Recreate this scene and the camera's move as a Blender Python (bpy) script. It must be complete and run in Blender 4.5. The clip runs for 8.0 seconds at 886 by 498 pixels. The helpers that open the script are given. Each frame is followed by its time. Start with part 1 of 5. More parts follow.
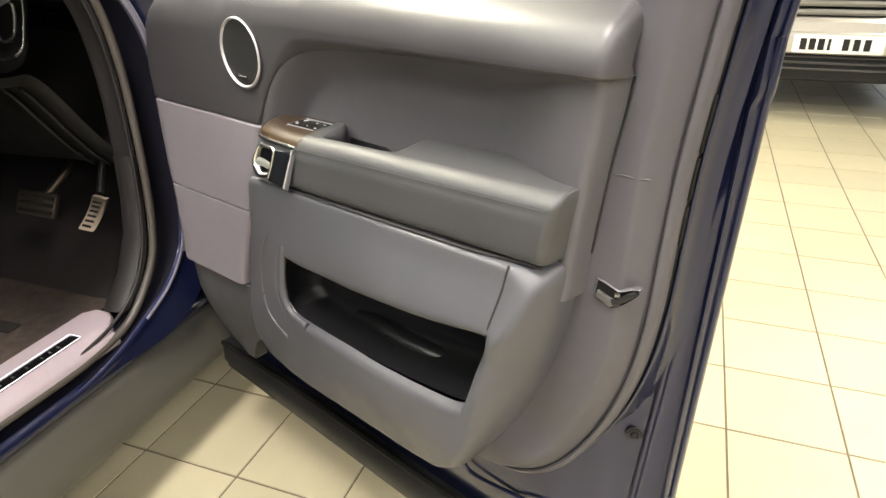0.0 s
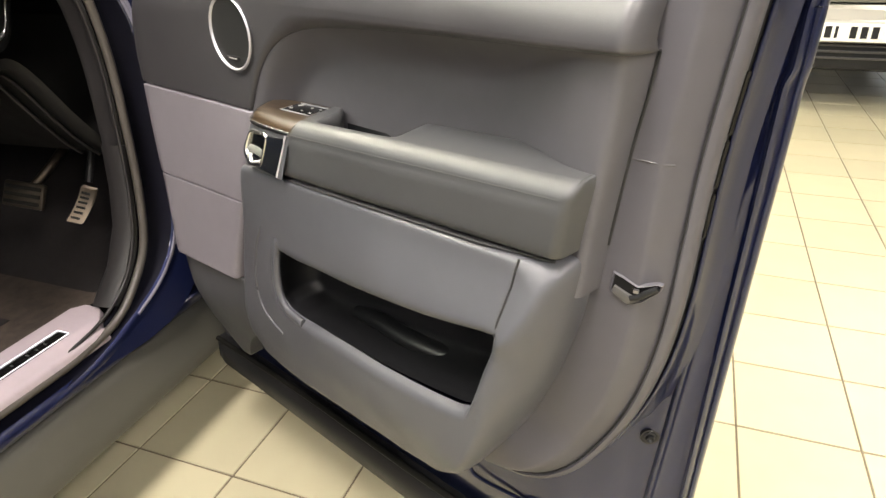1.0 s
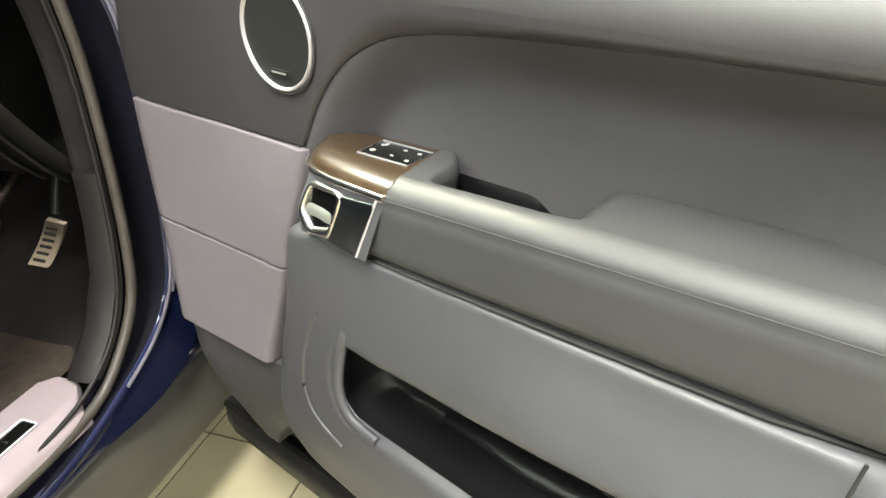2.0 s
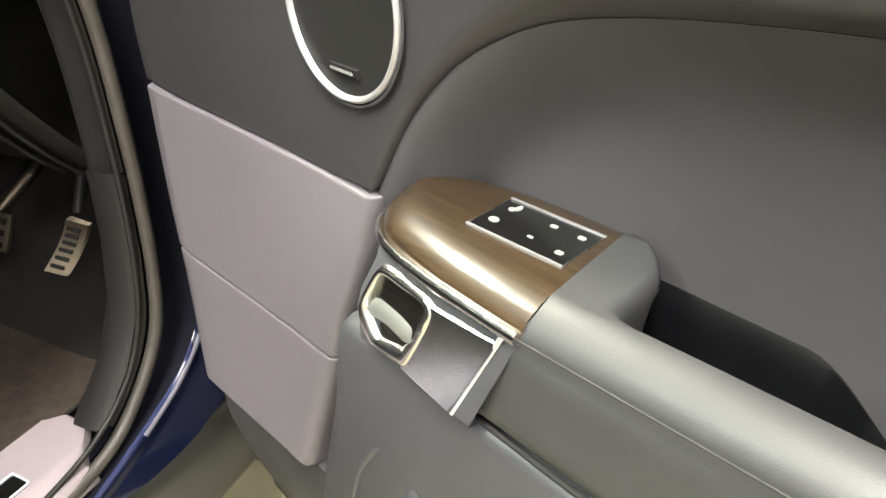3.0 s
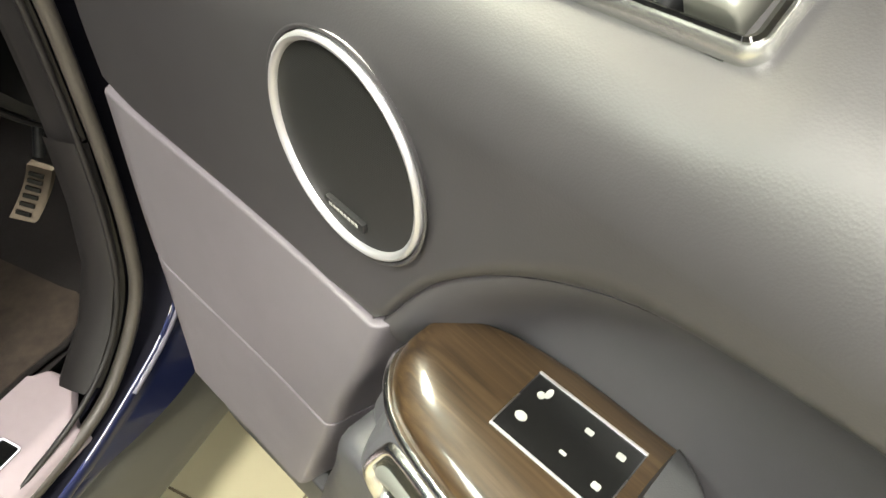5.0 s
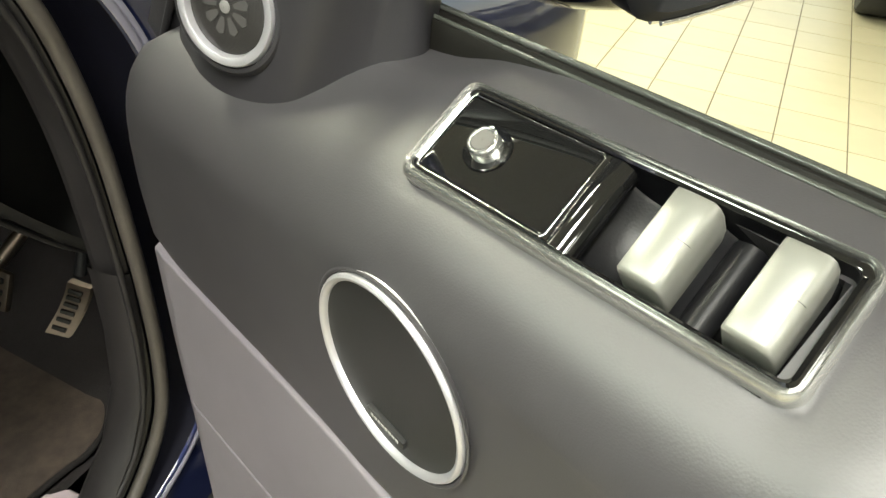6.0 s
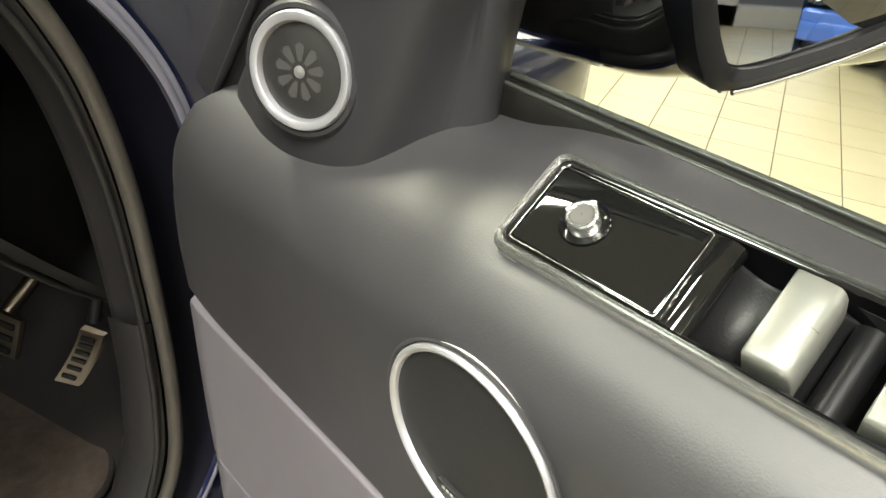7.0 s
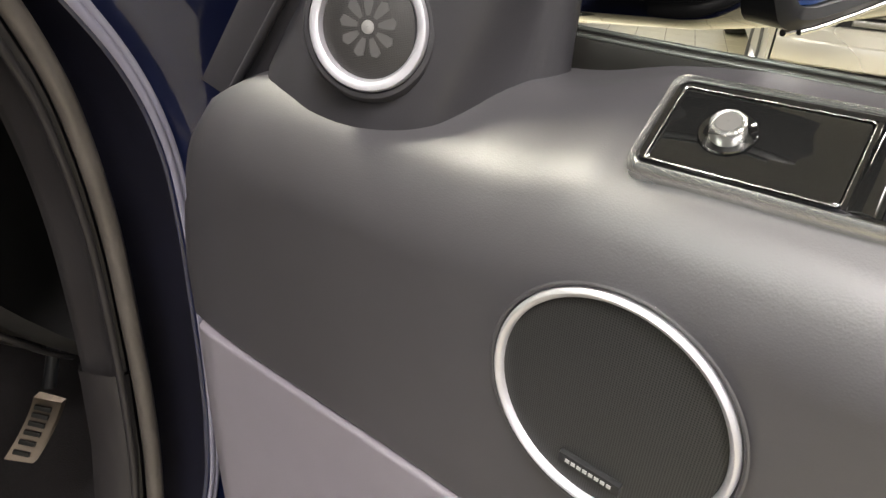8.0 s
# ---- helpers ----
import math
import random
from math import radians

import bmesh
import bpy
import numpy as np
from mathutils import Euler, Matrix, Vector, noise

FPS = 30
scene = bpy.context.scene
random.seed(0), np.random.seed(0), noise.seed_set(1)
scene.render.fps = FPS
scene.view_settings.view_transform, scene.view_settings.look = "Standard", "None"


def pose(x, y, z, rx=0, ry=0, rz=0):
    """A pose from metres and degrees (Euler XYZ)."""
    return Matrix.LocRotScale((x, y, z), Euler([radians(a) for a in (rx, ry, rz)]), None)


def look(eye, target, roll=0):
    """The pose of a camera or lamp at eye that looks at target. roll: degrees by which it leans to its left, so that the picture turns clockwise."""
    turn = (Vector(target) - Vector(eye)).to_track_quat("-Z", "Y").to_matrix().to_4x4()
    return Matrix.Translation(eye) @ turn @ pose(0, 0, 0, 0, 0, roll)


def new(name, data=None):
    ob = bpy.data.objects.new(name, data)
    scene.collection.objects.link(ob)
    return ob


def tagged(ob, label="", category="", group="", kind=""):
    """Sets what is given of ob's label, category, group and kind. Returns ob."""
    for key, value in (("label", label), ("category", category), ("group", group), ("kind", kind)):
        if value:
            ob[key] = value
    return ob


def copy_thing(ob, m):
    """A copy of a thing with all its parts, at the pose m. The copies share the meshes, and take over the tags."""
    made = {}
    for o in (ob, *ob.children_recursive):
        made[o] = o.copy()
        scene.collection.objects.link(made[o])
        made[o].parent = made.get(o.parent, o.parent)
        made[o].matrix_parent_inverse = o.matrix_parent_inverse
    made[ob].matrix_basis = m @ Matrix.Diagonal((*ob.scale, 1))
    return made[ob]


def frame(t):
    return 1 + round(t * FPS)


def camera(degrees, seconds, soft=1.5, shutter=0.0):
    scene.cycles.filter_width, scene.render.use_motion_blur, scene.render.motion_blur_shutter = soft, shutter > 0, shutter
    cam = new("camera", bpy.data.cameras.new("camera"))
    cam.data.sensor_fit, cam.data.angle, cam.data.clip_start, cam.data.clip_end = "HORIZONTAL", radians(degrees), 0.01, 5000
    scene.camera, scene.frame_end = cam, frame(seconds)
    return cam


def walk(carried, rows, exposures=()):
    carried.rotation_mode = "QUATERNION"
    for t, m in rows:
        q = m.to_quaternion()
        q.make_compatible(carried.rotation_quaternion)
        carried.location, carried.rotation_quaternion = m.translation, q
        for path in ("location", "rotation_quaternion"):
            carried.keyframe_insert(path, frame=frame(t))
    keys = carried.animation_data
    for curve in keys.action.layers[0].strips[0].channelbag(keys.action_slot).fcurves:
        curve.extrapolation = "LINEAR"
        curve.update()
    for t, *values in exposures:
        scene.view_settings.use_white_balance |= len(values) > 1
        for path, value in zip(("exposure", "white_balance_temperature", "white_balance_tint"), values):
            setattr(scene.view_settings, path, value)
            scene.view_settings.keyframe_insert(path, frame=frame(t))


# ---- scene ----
cam = camera(69.0, 8.0)
PATH = [
    (0, (0.0505, 0.0049, 1.2935), (-0.5868, 1.6700, 0.3871), -1.43),
    (0.5, (0.0525, 0.0067, 1.2885), (-0.5786, 1.6741, 0.3821), -1.50),
    (1, (0.0281, 0.0499, 1.2689), (-0.6053, 1.7040, 0.3399), -1.55),
    (1.5, (-0.0896, 0.1662, 1.2540), (-0.6689, 1.8119, 0.2762), -0.52),
    (2, (-0.2599, 0.2975, 1.2492), (-0.7907, 1.9466, 0.2500), -0.81),
    (2.2, (-0.2958, 0.3530, 1.2343), (-0.8666, 1.9994, 0.2526), -0.78),
    (3.3, (-0.4184, 0.5941, 1.1913), (-1.1590, 2.0854, 0.0835), 0.36),
    (3.5, (-0.4220, 0.6082, 1.1925), (-1.1498, 2.0802, 0.0508), 1.08),
    (4, (-0.4505, 0.6414, 1.2298), (-1.0198, 1.9805, -0.1424), 1.92),
    (4.5, (-0.4667, 0.6616, 1.2450), (-0.9536, 1.8898, -0.2565), 2.55),
    (5, (-0.4829, 0.6789, 1.2950), (-1.0159, 1.9597, -0.1456), 3.23),
    (5.2, (-0.4937, 0.6912, 1.3156), (-1.0533, 1.9962, -0.0928), 3.50),
    (6.3, (-0.5175, 0.7045, 1.3554), (-1.1990, 2.1397, 0.1406), 3.26),
    (6.5, (-0.5261, 0.7036, 1.3554), (-1.2013, 2.1549, 0.1562), 3.91),
    (7, (-0.5531, 0.6959, 1.3600), (-1.2269, 2.1778, 0.1981), 3.92),
    (7.5, (-0.5865, 0.6695, 1.3520), (-1.2252, 2.2409, 0.2923), 3.70),
    (8, (-0.6212, 0.6605, 1.3009), (-1.1387, 2.3192, 0.3106), 3.17),
]
walk(cam, [(t, look(eye, target, roll)) for t, eye, target, roll in PATH],
     exposures=[(0, 0.20, 6600, 12), (1.0, 0.22, 6600, 12), (2.0, 0.54, 6450, 4), (3.5, 0.50, 6450, 6), (4.5, 0.38, 6500, 5), (5.0, 0.33, 6600, 4), (6.5, -0.03, 6500, 0), (7.0, 0.0, 6520, 3), (7.5, 0.12, 6450, 6), (8.0, 0.06, 6350, 13)])

# ---- light, sky ----
world = bpy.data.worlds.new("world")
scene.world = world
world.use_nodes = True
wn = world.node_tree.nodes
sky = wn.new("ShaderNodeTexSky")
sky.sky_type, sky.sun_disc = "NISHITA", False
sky.sun_elevation, sky.sun_rotation = radians(35), radians(60)
world.node_tree.links.new(sky.outputs[0], wn["Background"].inputs[0])
wn["Background"].inputs[1].default_value = 0.1
CEILING = 3.6
# unseen lamp grid; the pair at x = -0.4 is added to brighten the floor
LAMPS = [(x, y) for x in (-4.9, -2.4, 2.3, 4.8) for y in (-3.7, -1.0, 1.7, 4.4, 7.1)] + [(-0.4, -3.1), (-0.4, -0.4)]
LAMP_POWER = 85.0


def area_lamp(x, y, power, tone):
    data = bpy.data.lights.new("assumed_panel_light", "AREA")
    data.shape, data.size, data.size_y = "RECTANGLE", 0.56, 1.15
    data.energy, data.color = power, tone
    ob = new("assumed_panel_light", data)
    ob.matrix_world = pose(x, y, CEILING - 0.085)
    return ob


def lamp_level(x, y):
    """Share of full power, tuned lamp by lamp to the brightness of floor and trim."""
    if -3 < x < -1 and y > 1:
        return 3.4 if y < 3 else 2.1 if y < 5 else 1.0
    if x < -1 and -2 < y < 0:
        return 1.2 if x > -3 else 0.5
    if x == -0.4:
        return 2.0 if y > -2 else 0.9
    return 1.8 if x == 2.3 and y == -1.0 else 1.1 if x == 2.3 and y < 1 else 0.26


for lx, ly in LAMPS:
    area_lamp(lx, ly, LAMP_POWER * lamp_level(lx, ly), (1.0, 0.96, 0.76) if lx < -1 and ly > 1 else (1.0, 0.95, 0.88) if lx > -1 else (0.93, 1.0, 0.84))

# added fill lamp, as daylight through an assumed glazed front behind the camera
data = bpy.data.lights.new("window_fill_light", "AREA")
data.shape, data.size, data.size_y = "RECTANGLE", 11.0, 2.3
data.energy, data.color = 60.0, (1.0, 0.965, 0.98)
fill = new("window_fill_light", data)
fill.matrix_world = pose(0.5, -6.55, 1.6, 90, 0, 0)
# second added lamp, at assumed rear glazing, for sheen on the top surfaces
data = bpy.data.lights.new("window_fill_light", "AREA")
data.shape, data.size, data.size_y = "RECTANGLE", 13.0, 2.2
data.energy, data.color = 120.0, (0.97, 1.0, 0.98)
fill = new("window_fill_light", data)
fill.matrix_world = pose(0.5, 10.55, 1.85, -90, 0, 0)


# ---- materials ----
def material(name, colour, rough=0.5, metal=0.0, vary=0.15, scale=30.0, bump=0.0, bump_scale=200.0, coat=0.0, spec=0.5, rough_vary=0.08):
    """A surface with mottling at two scales and a fine relief."""
    m = bpy.data.materials.new(name)
    m.use_nodes = True
    nt = m.node_tree
    b = nt.nodes["Principled BSDF"]
    b.inputs["Roughness"].default_value, b.inputs["Metallic"].default_value = rough, metal
    b.inputs["Coat Weight"].default_value, b.inputs["Coat Roughness"].default_value = coat, 0.04
    b.inputs["Specular IOR Level"].default_value = spec
    co = nt.nodes.new("ShaderNodeTexCoord")
    big, fine = nt.nodes.new("ShaderNodeTexNoise"), nt.nodes.new("ShaderNodeTexNoise")
    big.inputs["Scale"].default_value, fine.inputs["Scale"].default_value = scale * 0.15, scale
    big.inputs["Detail"].default_value, fine.inputs["Detail"].default_value = 3, 5
    mix = nt.nodes.new("ShaderNodeMath")
    mix.operation = "ADD"
    for k, n in enumerate((big, fine)):
        nt.links.new(co.outputs["Object"], n.inputs["Vector"])
        nt.links.new(n.outputs["Fac"], mix.inputs[k])
    ramp = nt.nodes.new("ShaderNodeMapRange")
    ramp.inputs["From Min"].default_value, ramp.inputs["From Max"].default_value = 0.6, 1.4
    ramp.inputs["To Min"].default_value, ramp.inputs["To Max"].default_value = 1 - vary, 1 + vary
    nt.links.new(mix.outputs[0], ramp.inputs["Value"])
    tint = nt.nodes.new("ShaderNodeVectorMath")
    tint.operation = "SCALE"
    tint.inputs[0].default_value = colour
    nt.links.new(ramp.outputs[0], tint.inputs["Scale"])
    nt.links.new(tint.outputs[0], b.inputs["Base Color"])
    rr = nt.nodes.new("ShaderNodeMapRange")
    rr.inputs["From Min"].default_value, rr.inputs["From Max"].default_value = 0.3, 0.7
    rr.inputs["To Min"].default_value, rr.inputs["To Max"].default_value = max(0.0, rough - rough_vary), min(1.0, rough + rough_vary)
    nt.links.new(big.outputs["Fac"], rr.inputs["Value"])
    nt.links.new(rr.outputs[0], b.inputs["Roughness"])
    if bump:
        v = nt.nodes.new("ShaderNodeTexVoronoi")
        v.inputs["Scale"].default_value = bump_scale
        nt.links.new(co.outputs["Object"], v.inputs["Vector"])
        bp = nt.nodes.new("ShaderNodeBump")
        bp.inputs["Strength"].default_value, bp.inputs["Distance"].default_value = bump, 0.0005
        nt.links.new(v.outputs["Distance"], bp.inputs["Height"])
        nt.links.new(bp.outputs[0], b.inputs["Normal"])
    return m


def wood_material():
    m = material("gloss_walnut", (0.1, 0.05, 0.02), 0.40, spec=0.35, coat=1.0)
    m.node_tree.nodes["Principled BSDF"].inputs["Coat Roughness"].default_value = 0.12
    nt = m.node_tree
    b = nt.nodes["Principled BSDF"]
    co = nt.nodes.new("ShaderNodeTexCoord")
    mp = nt.nodes.new("ShaderNodeMapping")
    mp.inputs["Scale"].default_value = (7.0, 190.0, 190.0)
    mp.inputs["Rotation"].default_value = (0, 0, radians(-8))
    n1 = nt.nodes.new("ShaderNodeTexNoise")
    n1.inputs["Scale"].default_value, n1.inputs["Detail"].default_value, n1.inputs["Distortion"].default_value = 1.3, 6, 0.7
    ramp = nt.nodes.new("ShaderNodeValToRGB")
    e = ramp.color_ramp.elements
    e[0].position, e[0].color = 0.30, (0.015, 0.0092, 0.0050, 1)
    e[1].position, e[1].color = 0.72, (0.056, 0.036, 0.0180, 1)
    mid = e.new(0.5)
    mid.color = (0.034, 0.0205, 0.0098, 1)
    nt.links.new(co.outputs["Object"], mp.inputs[0])
    nt.links.new(mp.outputs[0], n1.inputs["Vector"])
    nt.links.new(n1.outputs["Fac"], ramp.inputs[0])
    nt.links.new(ramp.outputs[0], b.inputs["Base Color"])
    return m


def grille_material(name, colour, pitch):
    """Fine perforated metal: round holes in staggered rows."""
    m = material(name, colour, 0.45, 0.3)
    nt = m.node_tree
    b = nt.nodes["Principled BSDF"]
    co = nt.nodes.new("ShaderNodeTexCoord")
    sep = nt.nodes.new("ShaderNodeSeparateXYZ")
    nt.links.new(co.outputs["Object"], sep.inputs[0])
    waves = []
    for turn in ("ADD", "SUBTRACT"):
        w = nt.nodes.new("ShaderNodeMath")
        w.operation = turn
        nt.links.new(sep.outputs["X"], w.inputs[0])
        nt.links.new(sep.outputs["Y"], w.inputs[1])
        k = nt.nodes.new("ShaderNodeMath")
        k.operation, k.inputs[1].default_value = "MULTIPLY", 2 * math.pi / pitch * 0.7071
        nt.links.new(w.outputs[0], k.inputs[0])
        s = nt.nodes.new("ShaderNodeMath")
        s.operation = "SINE"
        nt.links.new(k.outputs[0], s.inputs[0])
        waves.append(s)
    p = nt.nodes.new("ShaderNodeMath")
    p.operation = "MULTIPLY"
    nt.links.new(waves[0].outputs[0], p.inputs[0])
    nt.links.new(waves[1].outputs[0], p.inputs[1])
    mr = nt.nodes.new("ShaderNodeMapRange")
    mr.inputs["From Min"].default_value, mr.inputs["From Max"].default_value = 0.1, 0.35
    nt.links.new(p.outputs[0], mr.inputs["Value"])
    mx = nt.nodes.new("ShaderNodeMix")
    mx.data_type = "RGBA"
    mx.inputs["A"].default_value, mx.inputs["B"].default_value = (*colour, 1), (0.004, 0.004, 0.004, 1)
    nt.links.new(mr.outputs[0], mx.inputs["Factor"])
    nt.links.new(mx.outputs["Result"], b.inputs["Base Color"])
    return m


def tile_material():
    m = material("cream_tile", (0.385, 0.350, 0.24), 0.34, vary=0.05, scale=9, bump=0.03, bump_scale=60, rough_vary=0.04)
    nt = m.node_tree
    b = nt.nodes["Principled BSDF"]
    info = nt.nodes.new("ShaderNodeObjectInfo")
    mr = nt.nodes.new("ShaderNodeMapRange")
    mr.inputs["To Min"].default_value, mr.inputs["To Max"].default_value = 0.94, 1.04
    nt.links.new(info.outputs["Random"], mr.inputs["Value"])
    old = b.inputs["Base Color"].links[0].from_socket
    sc = nt.nodes.new("ShaderNodeVectorMath")
    sc.operation = "SCALE"
    nt.links.new(old, sc.inputs[0])
    nt.links.new(mr.outputs[0], sc.inputs["Scale"])
    nt.links.new(sc.outputs[0], b.inputs["Base Color"])
    return m


def glow(name, colour, strength):
    m = bpy.data.materials.new(name)
    m.use_nodes = True
    b = m.node_tree.nodes["Principled BSDF"]
    b.inputs["Emission Color"].default_value, b.inputs["Emission Strength"].default_value = (*colour, 1), strength
    b.inputs["Base Color"].default_value = (*colour, 1)
    return m


TRIM = material("dark_grey_soft_trim", (0.0370, 0.0350, 0.0385), 0.46, vary=0.08, scale=40, spec=0.68, rough_vary=0.05, bump=0.08, bump_scale=1100)
REARTRIM = material("mid_grey_hard_trim", (0.060, 0.057, 0.067), 0.50, vary=0.06, scale=40, bump=0.06, bump_scale=1300)
LOWER = material("charcoal_grained_plastic", (0.0590, 0.0595, 0.0680), 0.46, vary=0.06, scale=50, bump=0.14, bump_scale=1200)
LEATHER = material("black_grained_leather", (0.0415, 0.0420, 0.0445), 0.48, vary=0.06, scale=60, bump=0.09, bump_scale=1300)
INSERT = material("charcoal_leather_insert", (0.068, 0.065, 0.073), 0.60, vary=0.06, scale=50, bump=0.08, bump_scale=1100)
GREYPANEL = material("light_grey_leather", (0.138, 0.126, 0.142), 0.55, vary=0.05, scale=45, bump=0.12, bump_scale=1000)
POCKET = material("black_moulded_plastic", (0.006, 0.006, 0.007), 0.46, spec=0.3, vary=0.1, scale=40, bump=0.15, bump_scale=800)
SEAM = material("black_seam", (0.010, 0.010, 0.010), 0.8)
STITCH = material("grey_stitching", (0.035, 0.036, 0.036), 0.8, vary=0.3, scale=900)
WOOD = wood_material()
CHROME = material("satin_chrome", (0.78, 0.77, 0.76), 0.22, 1.0, vary=0.04)
CUPCHROME = material("dark_polished_recess", (0.20, 0.21, 0.21), 0.22, 1.0, vary=0.04)
LEVER = material("pale_satin_lever", (0.20, 0.205, 0.19), 0.38, 0.35, vary=0.04)
BRIGHTSTRIP = material("bright_silver_strip", (0.60, 0.60, 0.64), 0.34, 0.45, vary=0.04)
RING = material("silver_ring", (0.50, 0.495, 0.53), 0.44, 0.75, vary=0.05)
DARKCHROME = material("dark_chrome_plate", (0.42, 0.41, 0.42), 0.28, 1.0, vary=0.04)
SIDEPLATE = material("polished_side_plate", (0.52, 0.57, 0.60), 0.24, 1.0, vary=0.04)
GLOSSBLACK = material("piano_black", (0.006, 0.006, 0.006), 0.06, coat=1.0, rough_vary=0.03)
BLUE = material("dark_blue_metallic_paint", (0.007, 0.011, 0.046), 0.40, 0.7, spec=0.35, vary=0.06, scale=4, coat=0.85, rough_vary=0.03)
BLUE.node_tree.nodes["Principled BSDF"].inputs["Coat Roughness"].default_value = 0.03
BLACKPL = material("black_trim_plastic", (0.014, 0.014, 0.015), 0.40, spec=0.22, vary=0.15, scale=60, bump=0.2, bump_scale=500)
PODTRIM = material("black_grained_pod", (0.024, 0.023, 0.026), 0.50, spec=0.3, vary=0.06, scale=50, bump=0.12, bump_scale=1200)
MIRBEZEL = material("satin_black_bezel", (0.008, 0.008, 0.009), 0.42, spec=0.2, vary=0.1, scale=60)
SEALTRIM = material("brown_flocked_seal", (0.046, 0.040, 0.035), 0.5, vary=0.2, scale=200)
JAMBSHADE = material("black_jamb_shade", (0.003, 0.003, 0.007), 0.7, vary=0.2, scale=60, spec=0.1)
RUBBER = material("black_rubber_seal", (0.008, 0.0075, 0.0065), 0.55, vary=0.2, scale=120, spec=0.15)
SEALRIB = material("seal_rib_highlight", (0.045, 0.048, 0.043), 0.25, vary=0.2, scale=60)
JAMB = material("pillar_trim_plastic", (0.012, 0.0108, 0.0112), 0.5, spec=0.35, vary=0.1, scale=60, bump=0.2, bump_scale=900)
CARPET = material("brown_black_carpet", (0.010, 0.0078, 0.0080), 0.95, vary=0.45, scale=220, bump=0.9, bump_scale=600)
MAT = material("dark_brown_velour_mat", (0.050, 0.037, 0.029), 0.95, vary=0.5, scale=45, bump=0.9, bump_scale=500)
FOOTWELL = material("footwell_felt", (0.009, 0.006, 0.009), 0.9, vary=0.3, scale=120)
DASH = material("black_dash_leather", (0.006, 0.006, 0.006), 0.6, spec=0.25, vary=0.1, scale=60, bump=0.3, bump_scale=900)
SILL = material("brushed_sill_plate", (0.34, 0.285, 0.31), 0.36, 0.2, vary=0.05, scale=60)
SKIRT = material("grey_sill_skirt", (0.056, 0.054, 0.047), 0.42, vary=0.08, scale=12)
STEEL = material("pedal_steel", (0.115, 0.095, 0.075), 0.45, 1.0, vary=0.15, scale=80)
GRILLE = grille_material("speaker_mesh", (0.034, 0.034, 0.034), 0.0016)
TWMESH = grille_material("tweeter_mesh", (0.038, 0.036, 0.035), 0.0013)
PALE = material("pale_grey_print", (0.30, 0.30, 0.29), 0.5)
DIMGREY = material("grey_cone_ribs", (0.048, 0.046, 0.046), 0.5)
DIMPALE = material("pale_cone_hub", (0.15, 0.147, 0.145), 0.5)
SWITCH = material("satin_silver_switch", (0.21, 0.21, 0.19), 0.40, 0.35, vary=0.05)
WELL = material("black_well_and_shade", (0.004, 0.004, 0.005), 0.4, vary=0.1, scale=60, spec=0.2)
KNOBCAP = material("dark_satin_cap", (0.085, 0.082, 0.080), 0.55, 0.3, vary=0.05)
PANELFRAME = material("satin_panel_frame", (0.55, 0.55, 0.53), 0.27, 0.85, vary=0.05)
LIPGLEAM = material("lavender_edge_highlight", (0.17, 0.165, 0.215), 0.35, vary=0.05, scale=20, coat=0.6)
MIRROR = material("mirror_glass", (0.90, 0.91, 0.92), 0.02, 1.0, vary=0.0, rough_vary=0.0)
LITLINE = glow("lit_badge_outline", (0.93, 0.90, 1.0), 0.55)
TILE = tile_material()
GROUT = material("grey_grout", (0.13, 0.105, 0.07), 0.9, vary=0.25, scale=30)
WALLPAINT = material("grey_white_wall_paint", (0.28, 0.27, 0.255), 0.7, vary=0.05, scale=3)
CEILPAINT = material("grey_white_ceiling_paint", (0.32, 0.312, 0.30), 0.8, vary=0.04, scale=3)
SILVER = material("silver_car_paint", (0.50, 0.48, 0.43), 0.3, 0.6, vary=0.02, scale=6, coat=0.8)
MIDBLUE = material("bright_blue_car_paint", (0.03, 0.10, 0.40), 0.3, 0.3, vary=0.04, scale=6, coat=1.0)
SLAT = material("grey_painted_slat", (0.16, 0.155, 0.14), 0.4, 0.3, vary=0.05)
TYRE = material("tyre_rubber", (0.02, 0.02, 0.02), 0.75, vary=0.2, scale=50)
CARGLASS = material("tinted_car_glass", (0.012, 0.016, 0.018), 0.05, coat=0.5)
PLATEWHITE = material("white_number_plate", (0.80, 0.80, 0.74), 0.4)
PANELGLOW = glow("lit_diffuser", (1.0, 0.95, 0.86), 9.0)
LAMPGLASS = glow("headlamp_glow", (1.0, 0.97, 0.9), 3.0)
ALUFRAME = material("white_metal_frame", (0.7, 0.7, 0.68), 0.4, 0.2)


# ---- building helpers ----
def sm(a, b, x):
    t = min(1.0, max(0.0, (x - a) / (b - a)))
    return t * t * (3 - 2 * t)


def lerp(a, b, t):
    return a + (b - a) * t


def interp(keys, x):
    """Piecewise linear through (x, y) keys."""
    if x <= keys[0][0]:
        return keys[0][1]
    for (x0, y0), (x1, y1) in zip(keys, keys[1:]):
        if x <= x1:
            return lerp(y0, y1, (x - x0) / (x1 - x0))
    return keys[-1][1]


def curve_through(points, per=8, closed=False):
    """Catmull-Rom through points of any dimension."""
    p = [tuple(q) for q in points]
    n, out = len(p), []
    for i in range(n if closed else n - 1):
        if closed:
            a, b, c, e = p[i - 1], p[i], p[(i + 1) % n], p[(i + 2) % n]
        else:
            a, b, c, e = p[max(i - 1, 0)], p[i], p[i + 1], p[min(i + 2, n - 1)]
        for k in range(per):
            t = k / per
